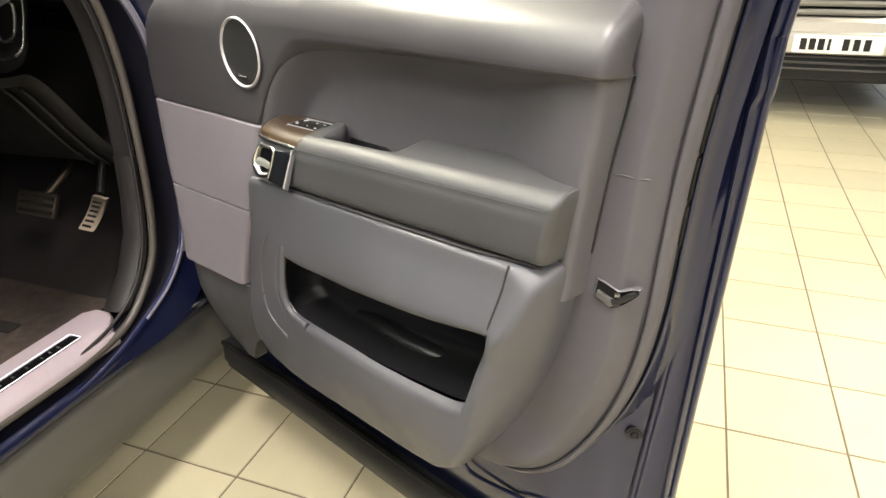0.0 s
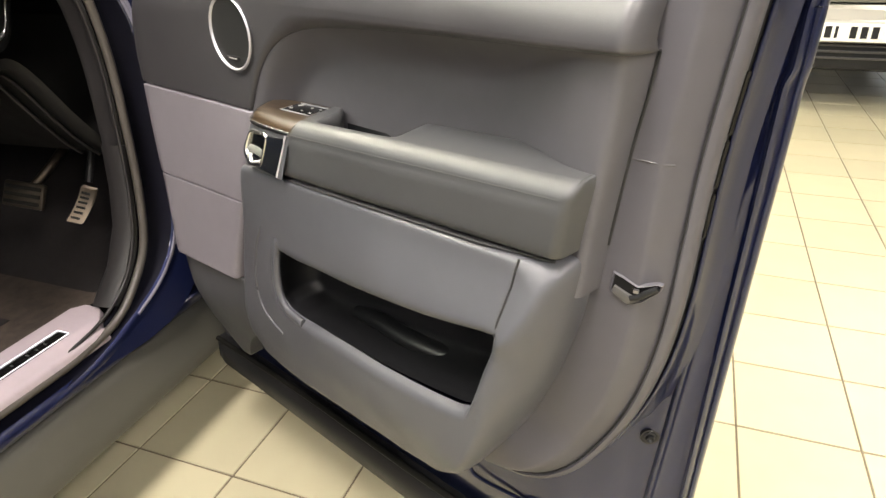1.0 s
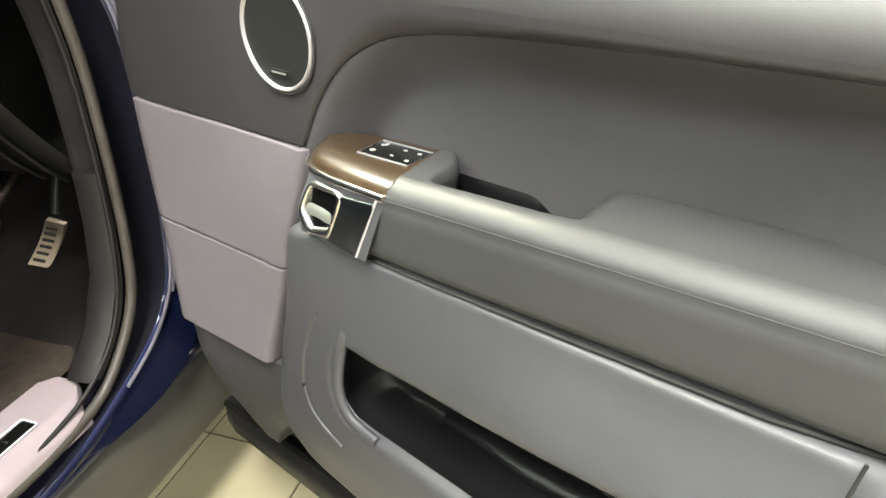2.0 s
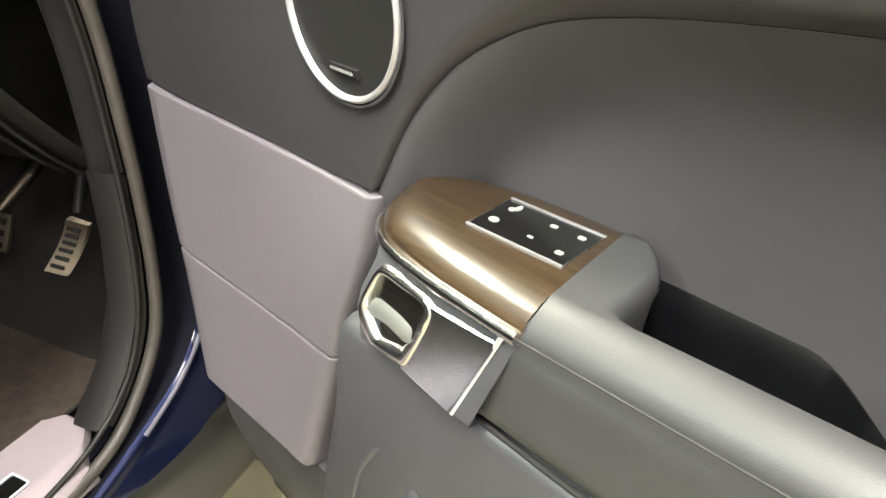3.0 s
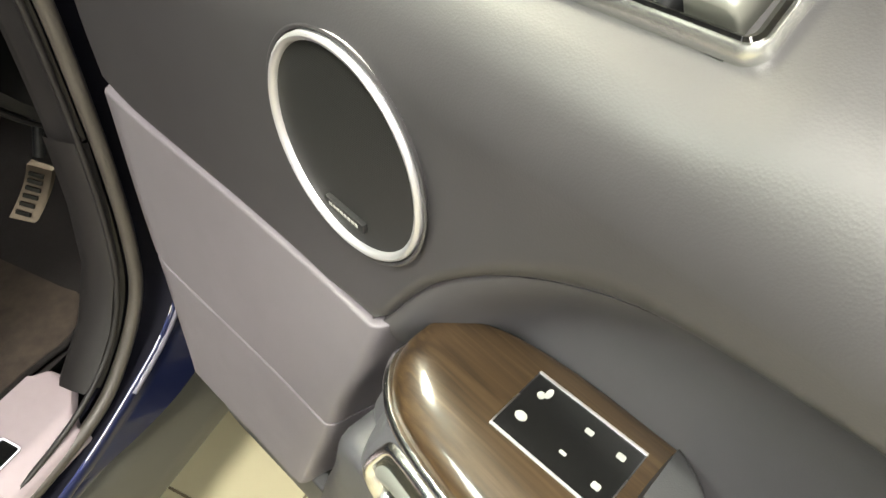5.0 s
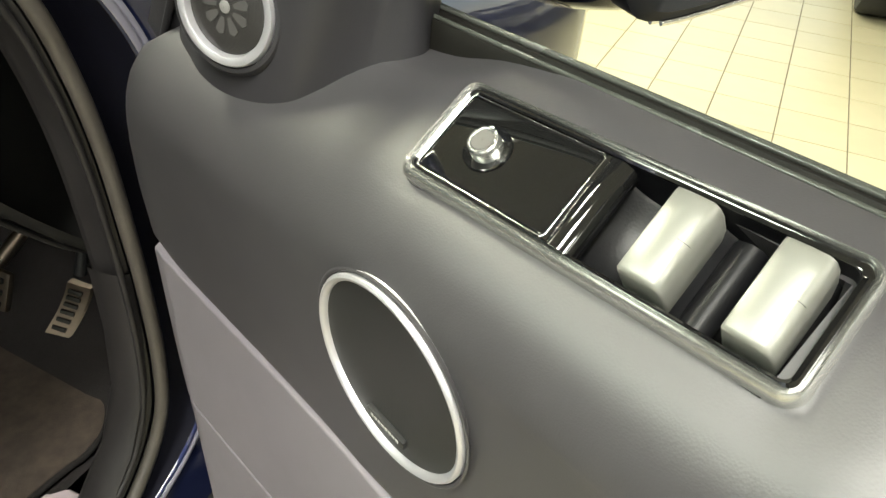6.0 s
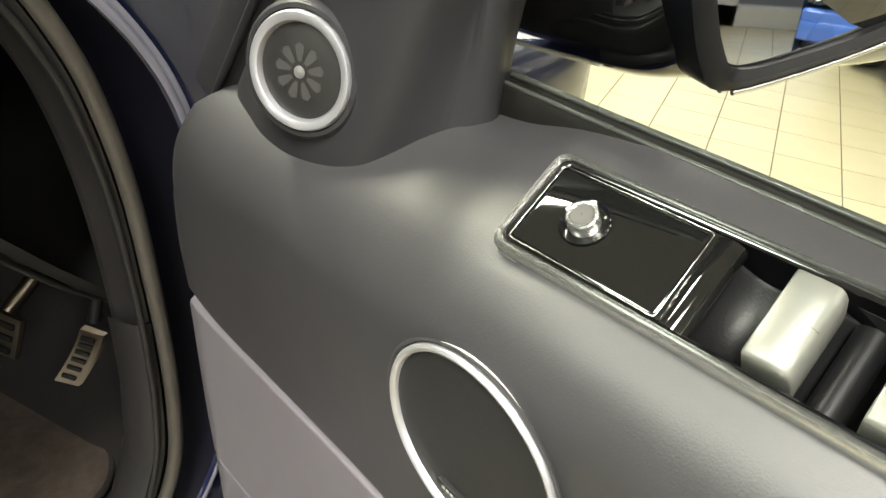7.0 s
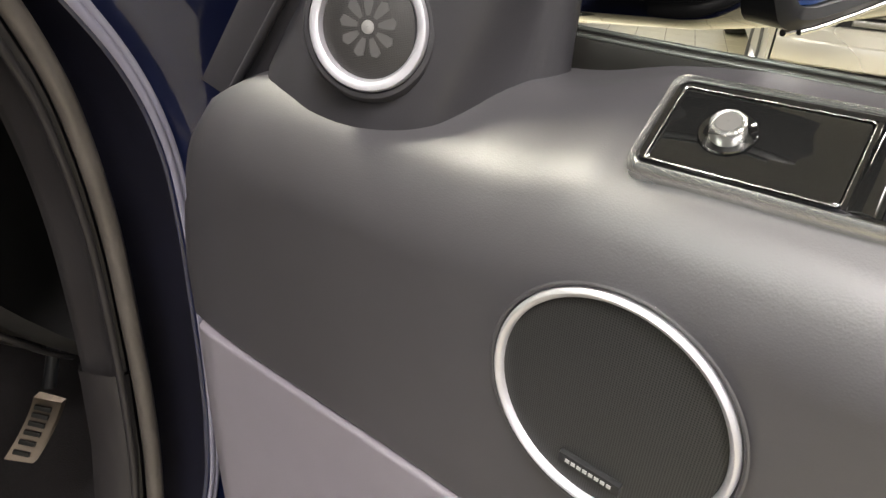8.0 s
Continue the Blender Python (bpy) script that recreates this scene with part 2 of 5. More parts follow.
            out.append(tuple(0.5 * (2 * q1 + (q2 - q0) * t + (2 * q0 - 5 * q1 + 4 * q2 - q3) * t * t + (3 * q1 - q0 - 3 * q2 + q3) * t ** 3)
                             for q0, q1, q2, q3 in zip(a, b, c, e)))
    if not closed:
        out.append(p[-1])
    return out


def mesh_of(name, verts, faces, mat, smooth=True, angle=50):
    me = bpy.data.meshes.new(name)
    me.from_pydata([tuple(v) for v in verts], [], faces)
    me.materials.append(mat)
    bm = bmesh.new()
    bm.from_mesh(me)
    bmesh.ops.remove_doubles(bm, verts=bm.verts, dist=1e-6)
    bmesh.ops.recalc_face_normals(bm, faces=bm.faces)
    bm.to_mesh(me)
    bm.free()
    if smooth:
        me.shade_smooth()
        me.set_sharp_from_angle(angle=radians(angle))
    return me


def part(name, me, parent, label="", m=None):
    ob = new(name, me)
    ob.parent = parent
    if m is not None:
        ob.matrix_local = m
    if label:
        ob["label"] = label
    return ob


def thing(name, label, category, m=None, group="", kind=""):
    ob = new(name)
    ob.empty_display_size = 0.05
    if m is not None:
        ob.matrix_world = m
    return tagged(ob, label, category, group, kind)


def grid_mesh(name, rows, mat, close_u=False, close_v=False, caps=False, angle=50):
    """A sheet through rows of points; close_u joins each row's ends, close_v the first and last rows."""
    nr, nc = len(rows), len(rows[0])
    verts = [p for r in rows for p in r]
    faces = []
    for i in range(nr if close_v else nr - 1):
        for j in range(nc if close_u else nc - 1):
            a, b = i * nc + j, i * nc + (j + 1) % nc
            c, e = ((i + 1) % nr) * nc + (j + 1) % nc, ((i + 1) % nr) * nc + j
            faces.append((a, b, c, e))
    if caps:
        faces.append(tuple(range(nc)))
        faces.append(tuple((nr - 1) * nc + j for j in range(nc)))
    return mesh_of(name, verts, faces, mat, angle=angle)


def tube_rows(path, radius, seg=8, flat=1.0, up=(0, 0, 1)):
    """Rings round a path of points; flat squeezes the section along its second axis."""
    rows, path = [], [Vector(p) for p in path]
    for i, p in enumerate(path):
        t = (path[min(i + 1, len(path) - 1)] - path[max(i - 1, 0)]).normalized()
        s = t.cross(Vector(up))
        s = s.normalized() if s.length > 1e-4 else t.cross(Vector((1, 0, 0))).normalized()
        w = s.cross(t).normalized()
        rows.append([p + radius * (math.cos(a) * s + flat * math.sin(a) * w) for a in [2 * math.pi * k / seg for k in range(seg)]])
    return rows


def tube(name, path, radius, mat, parent, label="", seg=8, flat=1.0, up=(0, 0, 1), closed=False):
    rows = tube_rows(path, radius, seg, flat, up)
    if closed:
        path = list(path)
        rows = tube_rows([path[-1]] + path + [path[0]], radius, seg, flat, up)[1:-1]
    return part(name, grid_mesh(name, rows, mat, close_u=True, close_v=closed, caps=not closed), parent, label)


def box_mesh(name, sx, sy, sz, mat, bevel=0.004, seg=2, taper=1.0, z0=None):
    """A bevelled block about the origin, its top scaled by taper; z0 sets its underside."""
    bm = bmesh.new()
    bmesh.ops.create_cube(bm, size=1.0)
    for v in bm.verts:
        k = taper if v.co.z > 0 else 1.0
        v.co = Vector((v.co.x * sx * k, v.co.y * sy * k, v.co.z * sz + (0 if z0 is None else z0 + sz / 2)))
    if bevel:
        bmesh.ops.bevel(bm, geom=bm.edges[:], offset=bevel, segments=seg, profile=0.6, affect="EDGES", clamp_overlap=True)
    me = bpy.data.meshes.new(name)
    bm.to_mesh(me)
    bm.free()
    me.materials.append(mat)
    me.shade_smooth()
    me.set_sharp_from_angle(angle=radians(40))
    return me


def box(name, lo, hi, mat, parent, label="", bevel=0.004, seg=2):
    c = [(a + b) / 2 for a, b in zip(lo, hi)]
    s = [abs(b - a) for a, b in zip(lo, hi)]
    return part(name, box_mesh(name, *s, mat, bevel, seg), parent, label, pose(*c))


def plate_mesh(name, outline, depth, mat, bevel=0.0015, seg=2):
    """A flat plate from a plan outline (x, y), its top at z = 0, its edge bevelled."""
    bm = bmesh.new()
    f = bm.faces.new([bm.verts.new((x, y, 0)) for x, y in outline])
    out = bmesh.ops.extrude_face_region(bm, geom=[f])
    for v in [g for g in out["geom"] if isinstance(g, bmesh.types.BMVert)]:
        v.co.z -= depth
    bmesh.ops.recalc_face_normals(bm, faces=bm.faces)
    if bevel:
        top = [e for e in bm.edges if all(abs(v.co.z) < 1e-7 for v in e.verts)]
        bmesh.ops.bevel(bm, geom=top, offset=bevel, segments=seg, profile=0.6, affect="EDGES", clamp_overlap=True)
    me = bpy.data.meshes.new(name)
    bm.to_mesh(me)
    bm.free()
    me.materials.append(mat)
    me.shade_smooth()
    me.set_sharp_from_angle(angle=radians(40))
    return me


def rounded_rect(x0, y0, x1, y1, r, n=5):
    pts = []
    for cx, cy, a0 in ((x1 - r, y0 + r, -90), (x1 - r, y1 - r, 0), (x0 + r, y1 - r, 90), (x0 + r, y0 + r, 180)):
        pts += [(cx + r * math.cos(radians(a0 + 90 * k / n)), cy + r * math.sin(radians(a0 + 90 * k / n))) for k in range(n + 1)]
    return pts


def ring_between(name, outer, inner, depth, mat, crown=0.0015):
    """A raised frame between two outlines with the same number of points."""
    rows = [[(x, y, -depth) for x, y in outer], [(x, y, 0) for x, y in outer],
            [(lerp(a[0], b[0], 0.5), lerp(a[1], b[1], 0.5), crown) for a, b in zip(outer, inner)],
            [(x, y, 0) for x, y in inner], [(x, y, -depth) for x, y in inner]]
    return grid_mesh(name, rows, mat, close_u=True)


def revolve(name, profile, mat, seg=48, angle=40):
    """A turned piece about z from (radius, height) pairs."""
    rows = [[(r * math.cos(2 * math.pi * k / seg), r * math.sin(2 * math.pi * k / seg), h) for k in range(seg)] for r, h in profile]
    return grid_mesh(name, rows, mat, close_u=True, angle=angle)


def steps(length, edge, k):
    """Parameters 0..1 with extra lines near both ends for rounded edges."""
    e = [edge * f / length for f in (0, 0.06, 0.2, 0.45, 0.75, 1.0)]
    inner = [lerp(e[-1], 1 - e[-1], i / k) for i in range(1, k)]
    return e + inner + [1 - q for q in reversed(e)]


def round_off(dist, r, depth=None):
    """How far a surface falls away at a rounded edge, dist from it."""
    if dist >= r:
        return 0.0
    q = 1 - max(dist, 0.0) / r
    return (r if depth is None else depth) * (1 - math.sqrt(max(0.0, 1 - q * q)))


# ---- the open door: u from hinge to latch, n towards the cabin side, z up ----
DOOR = pose(-0.98, 1.03, 0, 0, 0, -22)
door = thing("car_door", "open dark blue car door with charcoal leather and light grey trim", "car door", DOOR)


def d(u, n, z):
    return (u + 0.013 * sm(0.78, 1.0, u), -n, z)


EDGE = [(0.405, 0.985), (0.414, 1.003), (0.430, 1.032), (0.447, 1.060), (0.466, 1.083), (0.492, 1.106), (0.525, 1.124), (0.563, 1.134), (0.632, 1.142),
        (0.74, 1.148), (0.872, 1.153), (1.05, 1.157)]
EDGE_FINE = np.array(curve_through(EDGE, 6))


def edge_distance(u, z):
    a, b = EDGE_FINE[:-1], EDGE_FINE[1:]
    p = np.array((u, z))
    t = np.clip(((p - a) * (b - a)).sum(1) / ((b - a) ** 2).sum(1), 0, 1)
    return float(np.sqrt(((a + t[:, None] * (b - a) - p) ** 2).sum(1)).min())


def under(u):
    """How far the insert lies behind the foot of the upper trim."""
    return 0.004 * sm(0.45, 0.58, u) * (1 - 0.6 * sm(0.75, 1.0, u))


def lip_fall(u):
    return 0.0022 + 0.0048 * sm(0.36, 0.41, u) + 0.006 * sm(0.46, 0.62, u) * (1 - 0.7 * sm(0.75, 1.0, u))


def front(u):
    return 0.008 + 0.020 * sm(0.5, 1.0, u) + 0.012 * sm(0.36, 0.06, u) - 0.010 * sm(0.16, -0.02, u)


# metal shell, lofted upwards; its rear face steps outwards in rounded beads
def rear_edge(z):
    q = min(max(z, 0.5), 1.19) - 0.93
    b1 = 1.0875 + 0.0735 * q
    jog = 0.005 * sm(1.112, 1.134, z)
    b2 = 1.1100 + 0.025 * q + jog
    e = 1.1210 + 0.030 * q + 0.4 * jog
    return [(b1 - 0.026, -0.1195), (b1 - 0.014, -0.1215), (b1 - 0.006, -0.1275), (b1 - 0.0042, -0.1265), (b1 - 0.0025, -0.1238), (b1, -0.1225), (b1 + 0.0025, -0.1238), (b1 + 0.0038, -0.1285),
            (b1 + 0.007, -0.1335), (b2 - 0.007, -0.1390), (b2 - 0.0042, -0.1385), (b2 - 0.0025, -0.1342), (b2, -0.1325), (b2 + 0.0024, -0.1345), (b2 + 0.0034, -0.1425),
            (e - 0.0055, -0.1470), (e - 0.0035, -0.1462), (e - 0.001, -0.1475), (e + 0.0005, -0.1515), (e + 0.0002, -0.158), (e - 0.004, -0.1665)]


def shell_section(z):
    low = sm(0.50, 0.32, z)
    top = sm(0.9, 1.25, z)
    k = -0.035 * low
    s = [(-0.035, -0.055), (-0.02, -0.045), (0.02, -0.050), (0.90, -0.055), (0.985, -0.083), (1.025, -0.108)] + rear_edge(z)
    s += [(1.09, -0.176), (0.75, -0.196), (0.40, -0.200), (0.05, -0.190), (-0.03, -0.175), (-0.045, -0.15), (-0.045, -0.09)]
    return [d(u + 0.10 * sm(1.0, 1.185, z) * sm(0.10, 0.0, u), n + (k if n > -0.1 and u < 0.95 else 0) + 0.03 * top * (n < -0.16), z) for u, n in s]


rows = [shell_section(z) for z in (0.335, 0.345, 0.36, 0.42, 0.5, 0.6, 0.7, 0.8, 0.9, 1.0, 1.06, 1.10, 1.112, 1.118, 1.123, 1.128, 1.134, 1.145, 1.17, 1.185)]
part("shell", grid_mesh("shell", rows, BLUE, close_u=True, caps=True, angle=60), door, "dark blue painted metal door shell")

# pressed bead in the lower rear of the shell and the shut line above the cladding
tube("pressed_bead", curve_through([d(0.80, -0.045, 0.50), d(0.805, -0.05, 0.47), d(0.83, -0.052, 0.455), d(0.93, -0.062, 0.462), d(0.975, -0.078, 0.45), d(0.985, -0.085, 0.40)], 6), 0.0035, BLUE, door, "pressed bead in the blue metal")

# lower cladding and its sealing lip
rows = []
for u in (-0.035, -0.03, 0.0, 0.3, 0.6, 0.9, 1.08, 1.1, 1.104):
    k = 0.0 if -0.03 < u < 1.1 else 0.008
    rows.append([d(u, n, z) for n, z in ((-0.060 - k, 0.262 + k), (-0.050 - k, 0.275), (-0.052 - k, 0.315), (-0.062 - k, 0.333), (-0.19 + k, 0.338), (-0.205 + k, 0.30), (-0.195 + k, 0.262 + k), (-0.12, 0.255 + k))])
part("lower_cladding", grid_mesh("lower_cladding", rows, BLACKPL, close_u=True, caps=True), door, "black plastic cladding along the door's foot")
tube("bottom_seal", curve_through([d(-0.02, -0.056, 0.338), d(0.3, -0.064, 0.341), d(0.7, -0.064, 0.341), d(1.0, -0.075, 0.345)], 6), 0.007, RUBBER, door, "black rubber sealing lip")

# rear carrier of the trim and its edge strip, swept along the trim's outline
OUTLINE = curve_through([(1.104, 1.30), (1.092, 1.20), (1.0775, 1.07), (1.0715, 0.97), (1.067, 0.88), (1.057, 0.80), (1.038, 0.725), (1.009, 0.655), (0.973, 0.594), (0.925, 0.552), (0.86, 0.532), (0.76, 0.526)], 7)


def sweep_outline(section, shrink=0.0):
    rows = []
    for i, (u, z) in enumerate(OUTLINE):
        a, b = OUTLINE[max(i - 1, 0)], OUTLINE[min(i + 1, len(OUTLINE) - 1)]
        t = Vector((b[0] - a[0], b[1] - a[1])).normalized()
        out = Vector((-t.y, t.x))
        low = sm(0.66, 0.54, z)
        rows.append([d(u + out.x * o, n + low * 0.022, z + out.y * o) for o, n in section])
    return rows


part("rear_trim", grid_mesh("rear_trim", sweep_outline([(-0.11, -0.021), (-0.07, -0.025), (-0.040, -0.029), (-0.028, -0.0305), (-0.024, -0.0320), (-0.021, -0.0345), (-0.012, -0.046), (-0.004, -0.057), (-0.001, -0.063), (-0.001, -0.09)]), REARTRIM), door,
     "curved charcoal trim along the rear edge")
part("trim_gap", grid_mesh("trim_gap", sweep_outline([(-0.002, -0.062), (0.003, -0.062), (0.004, -0.085)]), SEAM), door)
part("edge_strip", grid_mesh("edge_strip", sweep_outline([(0.0012, -0.085), (0.0012, -0.060), (0.0030, -0.0585), (0.0080, -0.0610), (0.0105, -0.0660), (0.0115, -0.0760), (0.0105, -0.0840), (0.004, -0.090)]), REARTRIM), door, "grey edging strip beside the painted metal")
part("strip_gap", grid_mesh("strip_gap", sweep_outline([(0.002, -0.085), (0.0085, -0.096), (0.0095, -0.125)]), SEAM), door)
part("painted_flange", grid_mesh("painted_flange", sweep_outline([(0.0085, -0.128), (0.0090, -0.0985), (0.0100, -0.0955), (0.0120, -0.0945), (0.0140, -0.0958), (0.0152, -0.0995), (0.0165, -0.1100), (0.0215, -0.1185), (0.027, -0.1260)]), BLUE, angle=70), door, "dark blue rounded flange of the door metal")
for z0, z1 in ((1.075, 1.135), (1.02, 1.068), (0.965, 1.012)):
    path = [(interp([(q[1], q[0]) for q in OUTLINE[::-1]], lerp(z0, z1, k / 6)) + 0.0118, lerp(z0, z1, k / 6)) for k in range(7)]
    tube("weatherstrip", [d(u, -0.0850, z) for u, z in path], 0.0034, RUBBER, door, "short black weatherstrip", flat=0.6)
tube("flank_gap", curve_through([d(1.0365, -0.0275, 1.155), d(1.030, -0.0270, 1.11), d(1.023, -0.0262, 1.07), d(1.016, -0.0255, 1.02), d(1.012, -0.025, 0.985), d(1.008, -0.025, 0.955)], 5), 0.0016, SEAM, door)
tube("trim_seam", [d(1.018, -0.0275, 1.052), d(1.04, -0.0295, 1.052), d(1.052, -0.033, 1.051), d(1.06, -0.04, 1.050)], 0.0012, TRIM, door)

# upper trim with its roll over to the window ledge
LEFT_TOP = [(0.067, 1.115), (0.072, 1.137), (0.080, 1.153), (0.090, 1.166), (0.102, 1.176), (0.125, 1.1865), (0.16, 1.195), (0.20, 1.2005), (0.226, 1.2020), (0.256, 1.2020), (0.29, 1.2025), (0.325, 1.2065), (0.36, 1.2155), (0.40, 1.2200)]
LEFT_TOP = curve_through(LEFT_TOP, 4)
ROLL = [(0.0, -0.055), (-0.002, -0.045), (-0.006, -0.034), (-0.012, -0.0230), (-0.020, -0.0140), (-0.0300, -0.0073), (-0.0316, -0.0063), (-0.042, 0.0000), (-0.056, 0.0080), (-0.0880, 0.0120), (-0.0700, 0.0138), (-0.0725, 0.0146), (-0.085, 0.0165), (-0.105, 0.0172)]
ss = [0.0, 0.0006, 0.002, 0.0045, 0.008, 0.013] + [0.02 + 0.0105 * i for i in range(90)] + [0.962 + f for f in (0.0, 0.005, 0.009, 0.013, 0.016, 0.018, 0.0195, 0.0205)]
ss = sorted(ss + [(q - 0.067) * 0.9825 / 0.9715 for q in (0.4502, 0.4522, 0.5310, 0.5330)])
HINGE = [(0.44, 0.211), (0.47, 0.172), (0.516, 0.138), (0.60, 0.122), (0.68, 0.117), (0.82, 0.105), (0.95, 0.081), (1.05, 0.066), (1.10, 0.068), (1.15, 0.084), (1.18, 0.104), (1.20, 0.132)]
rows = []
for s in ss:
    u = 0.067 + s * (1.0385 - 0.067) / 0.9825
    zl = 1.001 if u < 0.412 else float(np.interp(u, EDGE_FINE[:, 0], EDGE_FINE[:, 1]))
    ztop = interp(LEFT_TOP, u)
    endfall = round_off(u - 0.067, 0.02, 0.055) + round_off(1.0385 - u, 0.017, 0.040)
    slip = 0.016 * sm(0.30, 0.067, u)
    col = []
    z1 = ztop - 0.055
    low = max(0.0, z1 - zl)


    def foot(zz):
        return under(u) * max(0.0, 1 - (zz - zl) / max(0.02, ztop - 0.012 - zl)) ** 2

    col.append(d(u - slip, front(u) - 0.034 - under(u) - endfall, zl))
    roll = min(0.005 + 0.007 * sm(0.36, 0.41, u) + 0.022 * sm(0.46, 0.62, u), max(0.004, 0.6 * low))
    for k in (0.0, 0.04, 0.12, 0.25, 0.42, 0.62, 0.82, 1.0):
        k *= roll
        col.append(d(u - slip, front(u) - foot(zl + min(k, low)) - lerp(round_off(k, roll, lip_fall(u)), lip_fall(u) * (1 - k / roll) ** 2, sm(0.45, 0.54, u)) - endfall, zl + min(k, low)))
    for k in range(1, 15):
        zz = lerp(zl + min(roll, low), z1, k / 15)
        f = 0.0035 * math.sin(math.pi * k / 15) * sm(0.5, 0.9, u) * min(1.0, low / 0.12) ** 3 - foot(zz)
        col.append(d(u - slip * sm(1.13, 1.04, zz), front(u) + f - endfall, zz))
    lift = sm(0.0, 0.3, u)
    for o, h in ROLL:
        well = 0.4512 < u < 0.532
        dent = 0.03 if well and (-0.06 < o < -0.031 or o == -0.0880) else 0.0
        if o == -0.0880 and not well:
            o, h = -0.0625, 0.0110
        col.append(d(u, front(u) + o * lerp(0.4, 1.0, lift) - endfall - foot(ztop + min(0.0, h)), ztop - dent - (0.0032 * sm(0.362, 0.374, u) * sm(0.552, 0.545, u) if -0.075 < o < -0.015 else 0.0) + h * (1.0 if h < 0 else lift)))
    rows.append(col)
part("upper_trim", grid_mesh("upper_trim", rows, TRIM, angle=60), door, "charcoal soft upper trim rolled over to the window ledge")
for off, back in ((-0.004, 0.0036), (0.004, 0.0105)):
    path = [(u, z) for u, z in EDGE_FINE.tolist() if 0.408 < u < 0.478]
    tube("insert_piping", [d(u + off, front(u) - back - 0.010 * sm(0.452, 0.478, u), z - off * 0.8) for u, z in path], 0.0007, INSERT, door, seg=6)

# recessed insert above the armrest, rounded off at the rear into a narrow flank
CREST = [(0.90, 0.999), (0.96, 1.004), (1.0, 1.009), (1.05, 1.016), (1.10, 1.022), (1.15, 1.027), (1.18, 1.029)]
FLANK = [(0.90, 1.004), (0.99, 1.013), (1.07, 1.023), (1.11, 1.030), (1.15, 1.035), (1.18, 1.037)]
rows = []
ts = [0.0112 * i for i in range(50)] + [0.560 + 0.005 * i for i in range(8)]
cols = [("front", 0.405 + t * (0.590 / 0.595)) for t in ts] + [("edge", k / 8) for k in range(9)] + [("flank", k / 5) for k in range(1, 6)]
for kind, v in cols:
    col = []
    for k in range(40):
        u = v if kind == "front" else 1.0
        zb = float(np.interp(min(u, 1.045), EDGE_FINE[:, 0], EDGE_FINE[:, 1]))
        z = zb + 0.008 if k == 39 else lerp(0.90, zb + 0.0003, (k / 38) ** 0.7)
        cr, fl = interp(CREST, z), interp(FLANK, z)
        u = lerp(0.405, cr - 0.012, (v - 0.405) / 0.5905) if kind == "front" else cr - 0.012 + 0.012 * v if kind == "edge" else lerp(cr, fl, v)
        e = edge_distance(u, z)
        lip = front(u) - lip_fall(u) - under(u) + 0.0004
        n = lerp(-0.044, lip - 0.002 * sm(0.9, 1.0, u), max(lerp(1 - sm(0.0, 0.055, e), max(0.0, 1 - e / 0.06) ** 2, sm(0.46, 0.6, u)), 0.94 * sm(0.78, 1.005, u) ** 2)) - (0.006 if k == 39 else 0.0)
        if kind == "edge":
            n -= round_off(0.012 * (1 - v), 0.012, 0.011)
        if kind == "flank":
            n -= 0.011 + 0.036 * v
        col.append(d(u, n, z))
    rows.append(col)
part("insert", grid_mesh("insert", rows, INSERT, angle=70), door, "recessed charcoal leather insert")

# light grey leather panel in two pads, and the plain panel below it
RIGHT = [(0.66, 0.316), (0.70, 0.327), (0.80, 0.358), (0.88, 0.380), (0.95, 0.406), (1.0, 0.418)]


def grey_pad(name, z0, z1, label):
    rows = []
    for s in steps(0.4, 0.012, 18):
        col = []
        for q in steps(z1 - z0, 0.006, 8):
            z = lerp(z0, z1, q)
            ur = interp(RIGHT, z)
            ul = interp(HINGE, z)
            u = lerp(ul, ur, s)
            dr = ur - u
            n = 0.0095 + 0.0285 * (1.0 - z) / 0.32 + (0.013 + 0.003 * sm(1.0, 0.85, z)) * sm(0.38, 0.05, u)
            n -= round_off(dr, 0.010, 0.016) + round_off(z - z0, 0.0018) + round_off(z1 - z, 0.0018) + round_off(u - ul, 0.012, 0.03)
            col.append(d(u, n, z))
        rows.append(col)
    rows = [[d(r[0][0], -r[0][1] - 0.012, r[0][2])] + r + [d(r[-1][0], -r[-1][1] - 0.012, r[-1][2])] for r in rows]
    rows.append([d(p[0] + 0.006, -p[1] - 0.030, p[2]) for p in rows[-1]])
    rows.append([d(p[0] + 0.022, -p[1] - 0.050, p[2]) for p in rows[-1]])
    return part(name, grid_mesh(name, rows, GREYPANEL, angle=60), door, label)


grey_pad("grey_pad", 0.8395, 0.9995, "light grey leather upper pad")
grey_pad("grey_pad", 0.677, 0.8370, "light grey leather lower pad")
rows = []
for s in steps(0.4, 0.012, 14):
    col = []
    for q in steps(0.24, 0.008, 10):
        z = lerp(0.44 + 0.10 * sm(0.1, 0.75, s), 0.675, q)
        ul = interp(HINGE, z)
        u = lerp(ul, 0.41, s)
        n = 0.026 + 0.016 * sm(0.38, 0.05, u) - 0.03 * sm(0.62, 0.44, z) - round_off(u - ul, 0.02) - round_off(z - 0.44, 0.012) - round_off(0.675 - z, 0.003) 
        col.append(d(u, n, z))
    rows.append([d(col[0][0], -col[0][1] - 0.03, col[0][2])] + col + [d(col[-1][0], -col[-1][1] - 0.012, col[-1][2])])
rows = [[d(p[0], -p[1] - 0.04, p[2]) for p in rows[0]]] + rows
part("lower_front_panel", grid_mesh("lower_front_panel", rows, LEATHER, angle=60), door, "plain charcoal panel under the grey pads")

